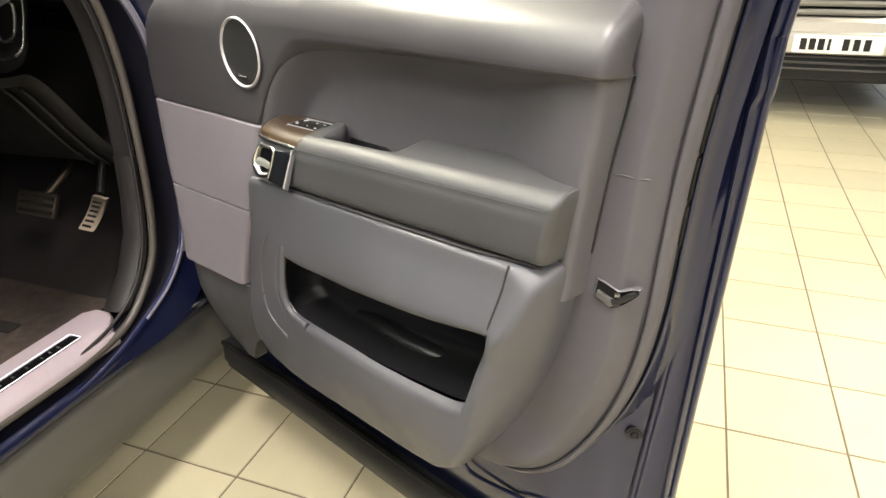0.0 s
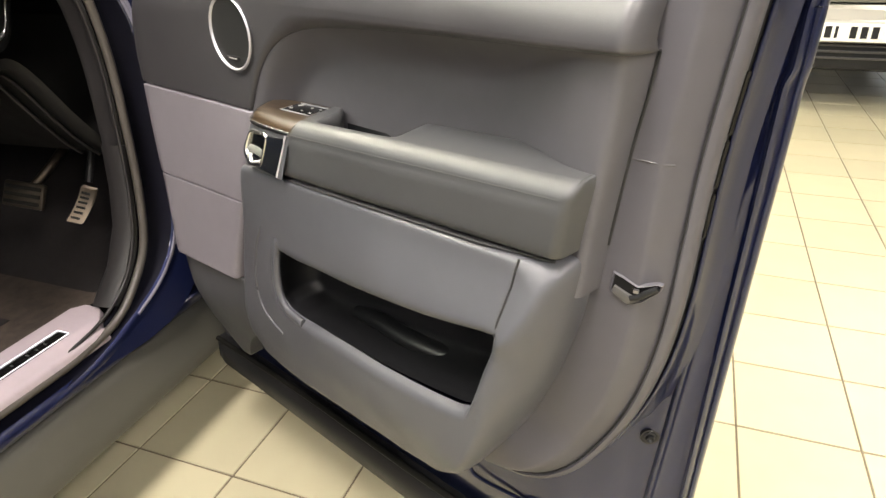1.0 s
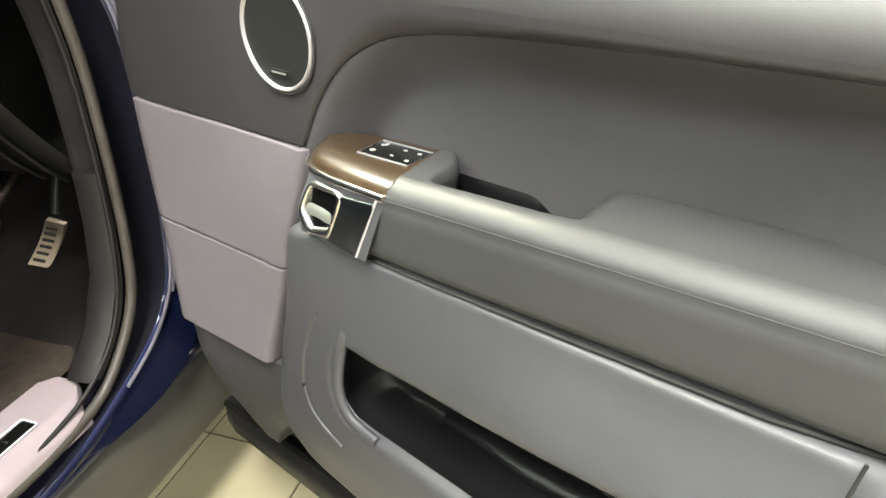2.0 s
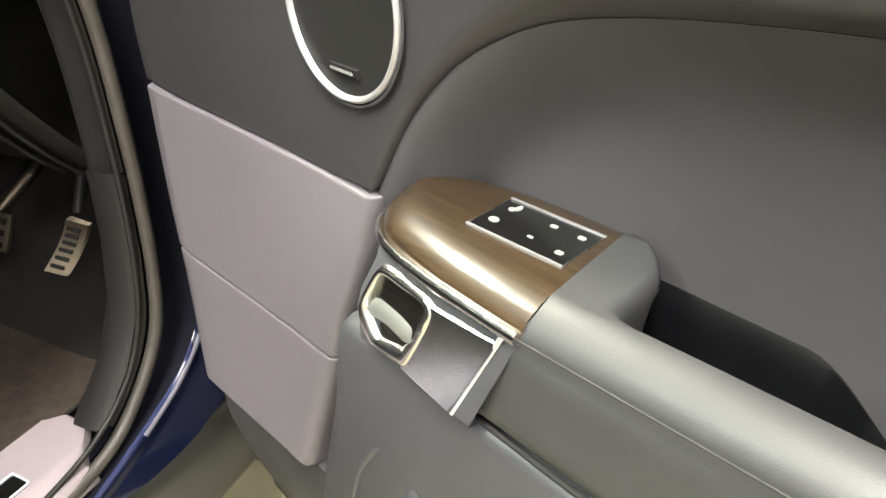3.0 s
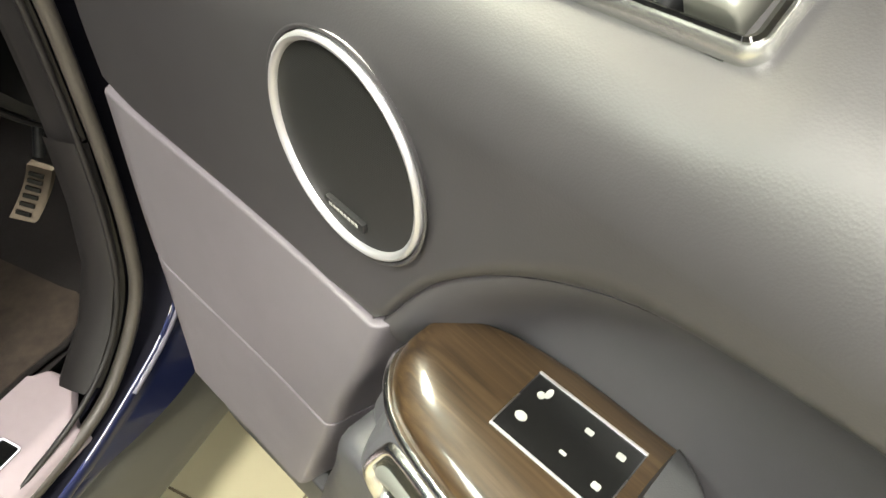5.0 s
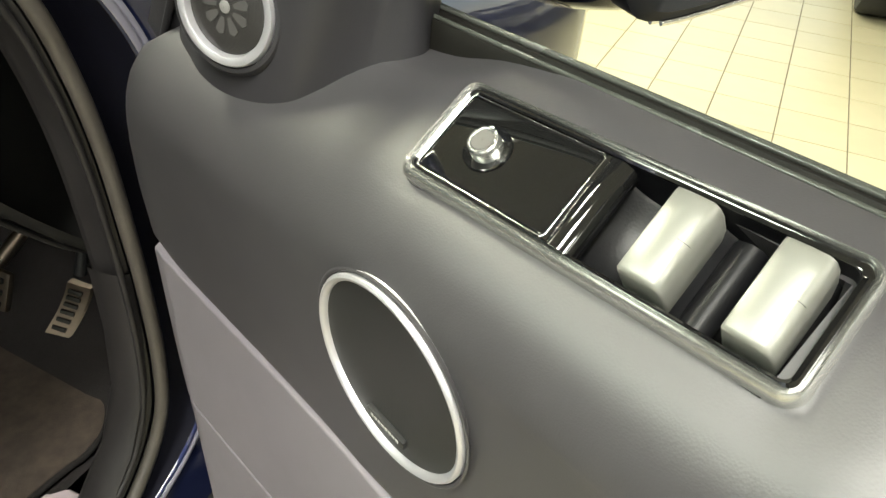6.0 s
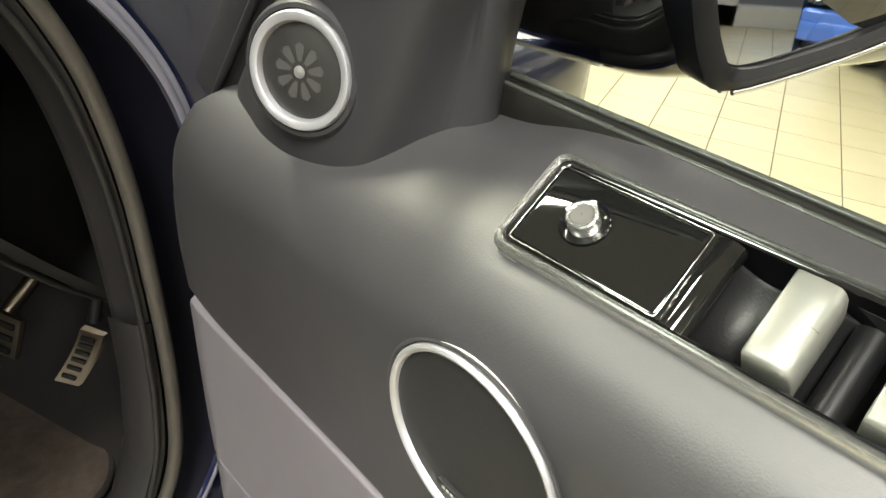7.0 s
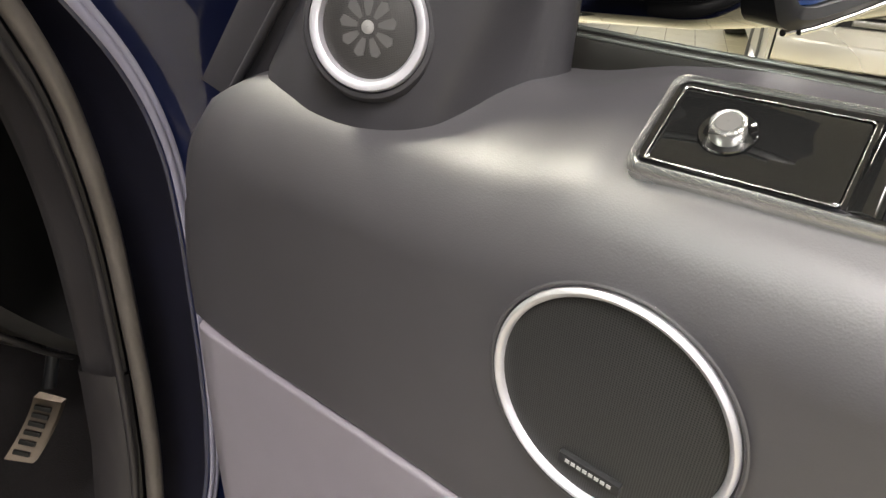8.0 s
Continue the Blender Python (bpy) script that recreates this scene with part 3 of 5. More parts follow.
# map pocket: a moulding between its outer edge and its mouth
#        outer u, z      mouth u, z      edge radius, fall
MOULD = [((0.415, 0.928), (0.488, 0.797), 0.012, 0.012), ((0.382, 0.825), (0.476, 0.765), 0.03, 0.022), ((0.35, 0.73), (0.471, 0.73), 0.03, 0.022),
         ((0.322, 0.625), (0.474, 0.702), 0.03, 0.024), ((0.326, 0.562), (0.49, 0.686), 0.026, 0.024), ((0.372, 0.532), (0.5255, 0.6814), 0.02, 0.024),
         ((0.5, 0.527), (0.6067, 0.6855), 0.018, 0.024), ((0.65, 0.531), (0.7185, 0.6995), 0.018, 0.024), ((0.76, 0.54), (0.8252, 0.7191), 0.018, 0.026),
         ((0.832, 0.552), (0.8904, 0.7314), 0.022, 0.03), ((0.882, 0.59), (0.9078, 0.7394), 0.035, 0.05), ((0.925, 0.665), (0.9154, 0.7669), 0.05, 0.075),
         ((0.962, 0.76), (0.9249, 0.8046), 0.055, 0.078), ((0.986, 0.85), (0.9363, 0.8423), 0.055, 0.078), ((1.002, 0.951), (0.9382, 0.8583), 0.045, 0.07),
         ((0.95, 0.9495), (0.9183, 0.8555), 0.006, 0.006), ((0.82, 0.9435), (0.8352, 0.8388), 0.006, 0.006), ((0.66, 0.9365), (0.6738, 0.808), 0.006, 0.006),
         ((0.53, 0.9305), (0.5413, 0.7938), 0.006, 0.006)]
flat_keys = [(*a, *b, r, f) for a, b, r, f in MOULD]
ring = []
for i, a in enumerate(flat_keys):
    b = flat_keys[(i + 1) % len(flat_keys)]
    ring += [tuple(lerp(x, y, k / 10) for x, y in zip(a, b)) for k in range(10)]
for _ in range(3):
    ring = [tuple(0.25 * x + 0.5 * y + 0.25 * w for x, y, w in zip(ring[i - 1], ring[i], ring[(i + 1) % len(ring)])) for i in range(len(ring))]


def pocket_front(u, z):
    return 0.050 + 0.006 * sm(0.60, 0.9, u) - 0.010 * sm(0.50, 0.30, u) - 0.006 * sm(0.62, 0.53, z) + 0.028 * sm(0.5, 0.9, u) * sm(0.95, 0.84, z) * sm(0.52, 0.66, z)


S = [0.0, 0.012, 0.03, 0.06, 0.10, 0.15, 0.21, 0.28, 0.36, 0.45, 0.55, 0.65, 0.74, 0.81, 0.86, 0.90, 0.935, 0.965, 0.985, 1.0]
rows = []
for k in range(len(S)):
    row = []
    for ou, oz, iu, iz, r, f in ring:
        s = S[k]
        u, z = lerp(ou, iu, s), lerp(oz, iz, s)
        L = math.hypot(ou - iu, oz - iz)
        n = pocket_front(u, z) - round_off(s * L, r, f) - round_off((1 - s) * L, 0.016, 0.014)
        row.append(d(u, n, z))
    rows.append(row)
back = [(p[0], 0.055, p[2]) for p in rows[0]]
part("pocket_moulding", grid_mesh("pocket_moulding", [back] + rows, LOWER, close_u=True, angle=70), door, "charcoal plastic moulding round the map pocket")
cu = sum(q[2] for q in ring) / len(ring)
cz = sum(q[3] for q in ring) / len(ring)
well = []
for depth, grow in ((0.036, 0.0), (0.030, 0.006), (0.015, 0.010), (-0.01, 0.008), (-0.030, 0.0), (-0.036, -0.012), (-0.036, -0.06)):
    well.append([d(iu + (iu - cu) / math.hypot(iu - cu, iz - cz) * grow, depth + (0.028 * sm(0.5, 0.9, iu) if depth > 0 else 0), iz + (iz - cz) / math.hypot(iu - cu, iz - cz) * grow) for _, _, iu, iz, _, _ in ring])
well.append([d(cu + 0.3 * (iu - cu), -0.036, cz) for _, _, iu, iz, _, _ in ring])
part("pocket_well", grid_mesh("pocket_well", well, POCKET, close_u=True, angle=60), door, "black inside of the map pocket")
tube("pocket_ledge", curve_through([d(0.58, -0.036, 0.680), d(0.64, -0.026, 0.694), d(0.70, -0.018, 0.698), d(0.77, -0.020, 0.700), d(0.84, -0.036, 0.696)], 6), 0.017, POCKET, door, "rounded ledge inside the pocket", seg=14, flat=0.7)
tube("flap_gap", [d(u, pocket_front(u, z) + 0.0004 - 0.003 * (z > 0.945 or z < 0.865), z) for u, z in ((0.952, 0.9505), (0.951, 0.94), (0.949, 0.92), (0.946, 0.90), (0.943, 0.88), (0.941, 0.862))], 0.0013, SEAM, door)
tube("pocket_rim", curve_through([d(u, pocket_front(u, z) - 0.004 - 0.010 * (z > 0.822), z) for u, z in ((0.500, 0.828), (0.497, 0.820), (0.486, 0.790), (0.477, 0.755), (0.474, 0.728), (0.479, 0.702), (0.497, 0.685), (0.535, 0.678))], 6), 0.0085, LOWER, door, "rounded raised rim at the front of the pocket", seg=14, flat=0.7, up=(0, -1, 0))
tube("pocket_groove", curve_through([d(u + 0.012, pocket_front(u + 0.012, z) - 0.0005 - 0.004 * (z > 0.83), z) for u, z in ((0.448, 0.834), (0.440, 0.824), (0.418, 0.785), (0.402, 0.74), (0.394, 0.70), (0.402, 0.664), (0.425, 0.645), (0.46, 0.632))], 6), 0.0030, LOWER, door, "raised line beside the pocket", seg=12)

# armrest

def arm_section(u):
    rise = 0.022 * (u - 0.56) / 0.44
    bottom = 0.934 + 0.0215 * (u - 0.54) / 0.44
    end = round_off(1.002 - u, 0.009, 0.012)
    far = sm(0.90, 1.0, u)
    pts = [(-0.045, bottom + 0.004), (0.030 - 0.9 * end, bottom + 0.002), (0.044 - end, bottom + 0.001), (0.0485 - end, bottom + 0.0045), (0.0505 - end, bottom + 0.012)]
    for k in range(1, 6):
        pts.append((0.051 - end, lerp(bottom + 0.012, 0.992 + rise, k / 6)))
    pts += [(0.0508 - end, 0.996 + rise), (0.0490 - end, 0.9995 + rise), (0.0496 - end, 1.0025 + rise), (0.0480 - end, 1.0075 + rise), (0.0440 - end, 1.0125 + rise), (0.0370 - end, 1.0175 + rise)]
    for k in range(44):
        n = lerp(0.030 - 0.85 * end, -0.046, k / 43)
        z = 1.0205 + rise + 0.006 * k / 43
        ue = 0.609 - 0.030 * min(1.0, max(0.0, (-0.010 - n) / 0.036)) ** 2
        cup = sm(ue - 0.018, ue + 0.012, u) ** 1.4 * (1 - sm(0.675, 0.760, u))
        z -= 0.105 * cup * sm(0.026, 0.012, n)
        z -= 0.010 * sm(-0.030, -0.046, n) * (1 - cup) * sm(0.60, 0.7, u)
        z -= 0.006 * sm(-0.030, -0.046, n) * sm(0.60, 0.57, u)
        pts.append((n, z - 0.10 * end))
    near = sm(0.66, 0.57, u)
    return [d(u + near * (0.006 + 0.006 * (n + 0.045) / 0.095 - 0.027 * min(1.0, max(0.0, (1.006 - z) / 0.07)) - 0.007 * sm(1.016, 1.003, z)) + far * (0.15 * (0.045 - n) - 0.17 * max(0.0, 1.03 - z)), n, z) for n, z in pts]


us = [0.566 + 0.0025 * i for i in range(40)] + [0.666 + 0.005 * i for i in range(64)] + [0.984, 0.988, 0.991, 0.993, 0.995, 0.997, 0.9985, 1.0, 1.001, 1.0017, 1.002]
rows = [arm_section(u) for u in us]
arm = part("armrest", grid_mesh("armrest", rows, LEATHER, close_u=True, caps=True, angle=48), door, "black grained leather arm pad with a pull cup")
# lining over the dark cup, blackened further for the shade that falls there
lining = []
for u in [0.606 + 0.0045 * i for i in range(29)]:
    sec = arm_section(u)
    lining.append([(p[0], p[1], p[2] + 0.0012) for p in sec if -0.021 < p[1] < 0.0455 and p[2] > 0.9 and p[2] < 1.024])
short = min(len(q) for q in lining)
part("cup_lining", grid_mesh("cup_lining", [q[-short:] for q in lining if len(q) >= short], WELL), arm, "black lining of the pull cup, darkened for the shade in it")
# black sheet in place of the shade low on the insert
rows = []
for k in range(31):
    u = 0.586 + 0.0050 * k
    top = 1.003 - 0.040 * sm(0.665, 0.732, u)
    rows.append([d(u, n, z) for n, z in ((-0.034, 0.935), (-0.0395, 0.950), (-0.0420, lerp(0.950, top, 0.6)), (-0.0434, top - 0.002), (-0.0460, top))])
part("cup_back", grid_mesh("cup_back", rows, WELL), arm, "black sheet for the shade on the insert behind the pull cup")
tube("stitch_line", [d(u, 0.0488, 0.9995 + 0.022 * (u - 0.56) / 0.44 + 0.0035) for u in [0.568 + 0.02 * i for i in range(22)]], 0.0009, STITCH, arm)
tube("stitch_line", [d(u, 0.0500, 0.9995 + 0.022 * (u - 0.56) / 0.44 - 0.0045) for u in [0.568 + 0.02 * i for i in range(22)]], 0.0007, STITCH, arm)
tube("end_stitch", curve_through([d(0.9885, 0.0415, 0.962), d(0.9935, 0.0428, 0.99), d(0.9975, 0.0420, 1.015), d(1.0005, 0.034, 1.0385), d(1.004, 0.010, 1.0435), d(1.0085, -0.02, 1.0445)], 5), 0.0009, STITCH, arm)
tube("arm_gap", [d(0.505, 0.045, 0.9305), d(0.60, 0.048, 0.9348), d(0.75, 0.050, 0.9425), d(0.90, 0.050, 0.9498), d(0.985, 0.040, 0.954)], 0.0018, SEAM, arm)

# console at the armrest's front: chrome-edged walnut over a release-handle housing
FRONT = curve_through([(0.4410, -0.0170), (0.4362, 0.0020), (0.4385, 0.0140), (0.449, 0.0265), (0.467, 0.0375), (0.495, 0.0440), (0.530, 0.0475), (0.5765, 0.0492)], 6)
BACK = curve_through([(0.4415, -0.0180), (0.4470, -0.0230), (0.4580, -0.0300), (0.4760, -0.0370), (0.4980, -0.0415), (0.5220, -0.0440), (0.5480, -0.0450), (0.5735, -0.0455)], 6)
RIM = lambda i: 0.9985 + 0.0075 * i / (len(FRONT) - 1)
rows = []
for k in range(23):
    t = sm(0, 1, (k / 22)) if k > 11 else (k / 22) ** 1.3 * 1.231
    row = []
    for i, (f, b) in enumerate(zip(FRONT, BACK)):
        L = math.hypot(f[0] - b[0], f[1] - b[1])
        top = 0.0205 - 0.006 * i / (len(FRONT) - 1)
        row.append(d(lerp(f[0], b[0], t), lerp(f[1], b[1], t), RIM(i) + top - round_off(t * L, min(0.030, 0.7 * L), top) - round_off((1 - t) * L, min(0.008, 0.3 * L), 0.005) - 0.002 * (1 - sm(0, 0.25, i / len(FRONT)))))
    rows.append(row)
rows = [[d(f[0], f[1], RIM(i) - 0.004) for i, f in enumerate(FRONT)]] + rows
part("walnut_cover", grid_mesh("walnut_cover", rows, WOOD, angle=70), arm, "glossy brown walnut veneer cover")
tube("chrome_edge", [d(u - 0.0012, n + 0.0014, RIM(i) - 0.0008) for i, (u, n) in enumerate(FRONT)][4:], 0.0028, CHROME, arm, "bright chrome edging", up=(0, 0, 1), flat=1.3)


def side(i, q):
    """The console's side below the rim: q from 0 at the rim to 1 at its foot."""
    u, n = FRONT[i]
    return (u - 0.024 * q, n + lerp(0.031, 0.0095, sm(0.44, 0.50, u)) * q ** 0.7 * sm(-0.03, 0.02, n), lerp(RIM(i) - 0.0025, 0.927 + 0.006 * i / len(FRONT), q))


FRONT_U = [p[0] for p in FRONT[7:]]
FRONT_N = [p[1] for p in FRONT[7:]]


def on_side(u, z, off=0.0):
    """The point of the console's side at u, z, raised by off."""
    q = 0.5
    for _ in range(8):
        u0 = u + 0.024 * q
        i = 7 + float(np.interp(u0, FRONT_U, range(len(FRONT_U))))
        rim, foot = 0.996 + 0.0075 * i / (len(FRONT) - 1), 0.927 + 0.006 * i / len(FRONT)
        q = min(1.0, max(0.0, (rim - z) / (rim - foot)))
    n = float(np.interp(u0, FRONT_U, FRONT_N))
    n += lerp(0.031, 0.0095, sm(0.44, 0.50, u0)) * q ** 0.7 * sm(-0.03, 0.02, n)
    return d(u, n + off, z)


BEZEL = curve_through([(0.4685, 0.9900), (0.476, 0.9935), (0.495, 0.9945), (0.512, 0.9950), (0.5190, 0.9915), (0.5195, 0.984), (0.5135, 0.968), (0.5050, 0.949), (0.5005, 0.9440), (0.492, 0.9420), (0.475, 0.9390), (0.4680, 0.9395), (0.4625, 0.946), (0.4575, 0.957), (0.4580, 0.966), (0.4635, 0.981)], 4, True)
BU, BZ = 0.4885, 0.968


def inset(w, w2=None):
    """The bezel's outline drawn in by w metres; by w2 along its foot."""
    out = []
    for u, z in BEZEL:
        r = math.hypot(u - BU, z - BZ)
        k = 1 - lerp(w, w if w2 is None else w2, sm(0.970, 0.948, z)) / r
        out.append((BU + (u - BU) * k, BZ + (z - BZ) * k))
    return out


def inside(u, z, loop):
    hit = False
    for (u0, z0), (u1, z1) in zip(loop, loop[1:] + loop[:1]):
        if (z0 > z) != (z1 > z) and u < u0 + (z - z0) * (u1 - u0) / (z1 - z0):
            hit = not hit
    return hit


# charcoal side, open behind the bezel
QS, hole = 44, inset(0.003)
verts = []
for k in range(QS + 1):
    for i in range(len(FRONT)):
        u, n, z = side(i, k / QS)
        left = interp([(0.93, 0.4590), (0.946, 0.4585), (0.957, 0.4545), (0.970, 0.4555), (0.985, 0.4610), (0.996, 0.4640)], z)
        n -= 0.030 * sm(left, left - 0.022, u) * sm(0.999, 0.985, z) + 0.018 * sm(0.9375, 0.929, z)
        verts.append((u, n, z))
faces = []
for k in range(QS):
    for i in range(len(FRONT) - 1):
        a = k * len(FRONT) + i
        loop4 = (a, a + 1, a + 1 + len(FRONT), a + len(FRONT))
        if not inside(sum(verts[j][0] for j in loop4) / 4, sum(verts[j][2] for j in loop4) / 4, hole):
            faces.append(loop4)
part("console_side", mesh_of("console_side", [d(*v) for v in verts], faces, LOWER, angle=70), arm, "charcoal side of the console")
rows = []
for q in [0.0, 0.02] + [0.1 * k for k in range(1, 10)] + [0.98, 1.0]:
    z1, z0 = lerp(0.9985, 0.9385, q), lerp(0.993, 0.9405, q)
    u0, u1 = lerp(0.5165, 0.4985, min(1.0, q * 1.03)), lerp(0.5665, 0.5400, q)
    rows.append([on_side(lerp(u0, u1, k / 8), lerp(z0, z1, k / 8), 0.0022 - 0.002 * (q < 0.01 or q > 0.99)) for k in range(9)])
part("metal_plate", grid_mesh("metal_plate", rows, SIDEPLATE), arm, "polished metal plate below the walnut")
strip = [d(lerp(0.5690, 0.5410, q), lerp(0.0512, 0.0580, q), lerp(1.0065, 0.938, q)) for q in [k / 6 for k in range(7)]]
tube("chrome_strip", strip, 0.0014, BRIGHTSTRIP, arm, "bright chrome strip", up=(0, -1, 0), flat=0.7)

# release handle in its chrome bezel
rows = []
for w, w2, off in ((-0.0012, -0.0012, -0.001), (-0.0006, -0.0006, 0.0012), (0.0008, 0.0008, 0.0028), (0.0024, 0.003, 0.0036), (0.0040, 0.0060, 0.0030), (0.0048, 0.0085, 0.0014), (0.0052, 0.0095, -0.001), (0.0055, 0.0100, -0.004)):
    rows.append([on_side(u, z, off) for u, z in inset(w, w2)])
handle = part("handle_bezel", grid_mesh("handle_bezel", rows, CHROME, close_u=True, angle=60), door, "chrome bezel of the release handle")
rows = []
for w, w2, off in ((0.0050, 0.0080, -0.001), (0.0056, 0.0100, -0.004), (0.0075, 0.0135, -0.009), (0.011, 0.0165, -0.012), (0.016, 0.0195, -0.013), (0.020, 0.0225, -0.0135)):
    rows.append([on_side(u, z, off) for u, z in inset(w, w2)])
part("handle_cup", grid_mesh("handle_cup", rows, CUPCHROME, close_u=True, caps=True, angle=60), handle, "dark polished finger recess")
rows = []
for z0, off in ((0.9560, -0.010), (0.9562, -0.002), (0.9575, 0.0002), (0.9610, 0.0008), (0.9655, 0.0002), (0.9690, -0.0016), (0.9705, -0.0045), (0.9705, -0.012)):
    u0, u1 = 0.4615 + 0.10 * (z0 - 0.956), 0.5015 + 0.35 * (z0 - 0.956)
    rows.append([on_side(lerp(u0, u1, k / 10), z0 + 0.0016 * math.sin(math.pi * k / 10), off - 0.0025 * (k in (0, 10)) + 0.0008 * math.sin(math.pi * k / 10)) for k in range(11)])
part("release_lever", grid_mesh("release_lever", rows, LEVER, angle=50), handle, "pale satin release lever")
rows = [[on_side(lerp(0.4625, 0.5010, k / 8), z + 0.0012 * math.sin(math.pi * k / 8), off) for k in range(9)] for z, off in ((0.9568, -0.004), (0.9545, -0.0055), (0.9525, -0.0070))]
part("lever_slot", grid_mesh("lever_slot", rows, SEAM), handle, "black gap under the lever")

# seat-memory keypad on the walnut
KEYPAD = Matrix(((0.9996, -0.05, 0, 0.534), (0.05, 0.9986, 0, 0.0095), (0, 0, 1, 1.0206), (0, 0, 0, 1)))
keypad = part("seat_keypad", plate_mesh("seat_keypad", rounded_rect(-0.0313, -0.0193, 0.0313, 0.0193, 0.002), 0.007, GLOSSBLACK, 0.0006), door, "black seat-memory keypad edged with thin silver lines", KEYPAD)
for x0, y0, x1, y1 in ((-0.0313, -0.0200, 0.0313, -0.0186), (-0.0313, 0.0186, 0.0313, 0.0200)):
    box("silver_line", (x0, y0, -0.002), (x1, y1, 0.0008), RING, keypad, "thin silver line", bevel=0.0003)
for x0 in (-0.0314, 0.0306):
    box("silver_line", (x0, -0.0186, -0.002), (x0 + 0.0008, 0.0186, 0.0004), DARKCHROME, keypad, bevel=0.0002)


def symbol(outline, x, y, name="symbol"):
    part(name, plate_mesh(name, outline, 0.0008, PALE, 0.0), keypad, "", pose(x + 0.0018, y - 0.0022, 0.0005))


disc = [(math.cos(2 * math.pi * k / 16), math.sin(2 * math.pi * k / 16)) for k in range(16)]
symbol([(0.0032 * a, 0.0026 * b) for a, b in disc], -0.0245, -0.0045)
symbol([(0.0021 * a, 0.0021 * b) for a, b in disc], -0.0245, 0.0112)
symbol([(0.0017 * a + 0.0007, 0.0032 * b) for a, b in disc], -0.0228, 0.0145)
symbol(rounded_rect(-0.0022, -0.0014, 0.0022, 0.0014, 0.0008), 0.0037, 0.0118)
symbol(rounded_rect(-0.0018, -0.0009, 0.0018, 0.0009, 0.0006), 0.001, -0.0056)
symbol(rounded_rect(-0.0022, -0.0016, 0.0022, 0.0016, 0.001), 0.0212, 0.0118)
symbol(rounded_rect(-0.0022, -0.0017, 0.0022, 0.0017, 0.001), 0.0208, -0.0078)

# door loudspeaker
SPK = pose(0.3985, -0.0112, 1.1160) @ pose(0, 0, 0, 90, 0, 0)
speaker = part("loudspeaker", revolve("loudspeaker", [(0.0546, -0.010), (0.0546, 0.0003), (0.0540, 0.0014), (0.0529, 0.0021), (0.0515, 0.0016), (0.0505, 0.0), (0.0503, -0.006)], RING, 72), door, "round loudspeaker with a silver ring", SPK)
dome = [(0.0505 - 0.00505 * k + 0.00002 * (k == 10), -0.0015 + 0.0005 * (1 - (1 - k / 10) ** 2)) for k in range(11)]
part("grille", revolve("grille", [(r, h) for r, h in dome], GRILLE, 72), speaker, "dark perforated metal grille", pose(0, 0, 0))
badge = part("badge", plate_mesh("badge", rounded_rect(-0.0150, -0.0028, 0.0150, 0.0028, 0.0006), 0.003, BLACKPL, 0.0004), speaker, "small dark badge", pose(0.0005, -0.0355, 0.0016))
for k in range(8):
    box("badge_bar", (-0.0112 + 0.0029 * k, -0.0009, -0.001), (-0.0092 + 0.0029 * k, 0.0009, 0.0003), PALE, badge, bevel=0.0)
groove = revolve("groove_ring", [(0.0575, 0.0), (0.0567, 0.0004), (0.0556, 0.0001), (0.0549, -0.003)], TRIM, 72)
part("groove_ring", groove, speaker)

# window switch panel on the sloping ledge
tilt = math.degrees(math.atan2(0.026, 0.041))
PANEL = pose(0.3765, 0.0145, 1.2092) @ pose(0, 0, 0, tilt, 0, 0) @ pose(0, 0, 0, 0, 0, 2.6)
frame_outer = rounded_rect(-0.0020, -0.0004, 0.1668, 0.0513, 0.007)
frame_inner = rounded_rect(0.0004, 0.0042, 0.1635, 0.0498, 0.005)
panel = part("switch_panel", ring_between("switch_panel", frame_outer, frame_inner, 0.010, PANELFRAME, 0.0022), door, "window switch panel framed in satin silver", PANEL)
lip_inner = rounded_rect(0.0036, 0.0062, 0.1605, 0.0465, 0.003)
part("inner_frame", ring_between("inner_frame", frame_inner, lip_inner, 0.012, GLOSSBLACK, 0.0008), panel, "gloss black inner frame")
part("black_plate", plate_mesh("black_plate", rounded_rect(0.0052, 0.0068, 0.0715, 0.0445, 0.002), 0.006, GLOSSBLACK, 0.0008), panel, "piano black plate reflecting the room", pose(0, 0, 0.0006))
tube("silver_hairline", [(x, y, 0.0008) for x, y in rounded_rect(0.0046, 0.0062, 0.0722, 0.0452, 0.002)], 0.00025, CHROME, panel, closed=True)
rows = []
for k in range(11):
    a = math.pi / 2 * k / 10
    rows.append([(0.0722 + 0.011 * math.sin(a), y, 0.0006 - 0.011 * (1 - math.cos(a))) for y in (0.0060, 0.0075, 0.0430, 0.0456)])
part("rounded_lip", grid_mesh("rounded_lip", rows, GLOSSBLACK), panel, "gloss black rounded lip")
tube("lip_roll", [(0.0785, 0.0052, -0.0035), (0.0785, 0.025, -0.0030), (0.0785, 0.0446, -0.0035)], 0.0062, GLOSSBLACK, panel, "gloss black roll at the plate's end", seg=16)
well = [[(x, y, z) for x, y in rounded_rect(0.072 + g, 0.0060 + g, 0.1607 - g, 0.0465 - g, 0.003)] for z, g in ((-0.0005, 0.0), (-0.020, 0.001), (-0.024, 0.004), (-0.024, 0.018))]
part("switch_well", grid_mesh("switch_well", well, WELL, close_u=True), panel, "black well round the window switches")
rows = []
for k in range(41):
    x = 0.080 + 0.079 * k / 40
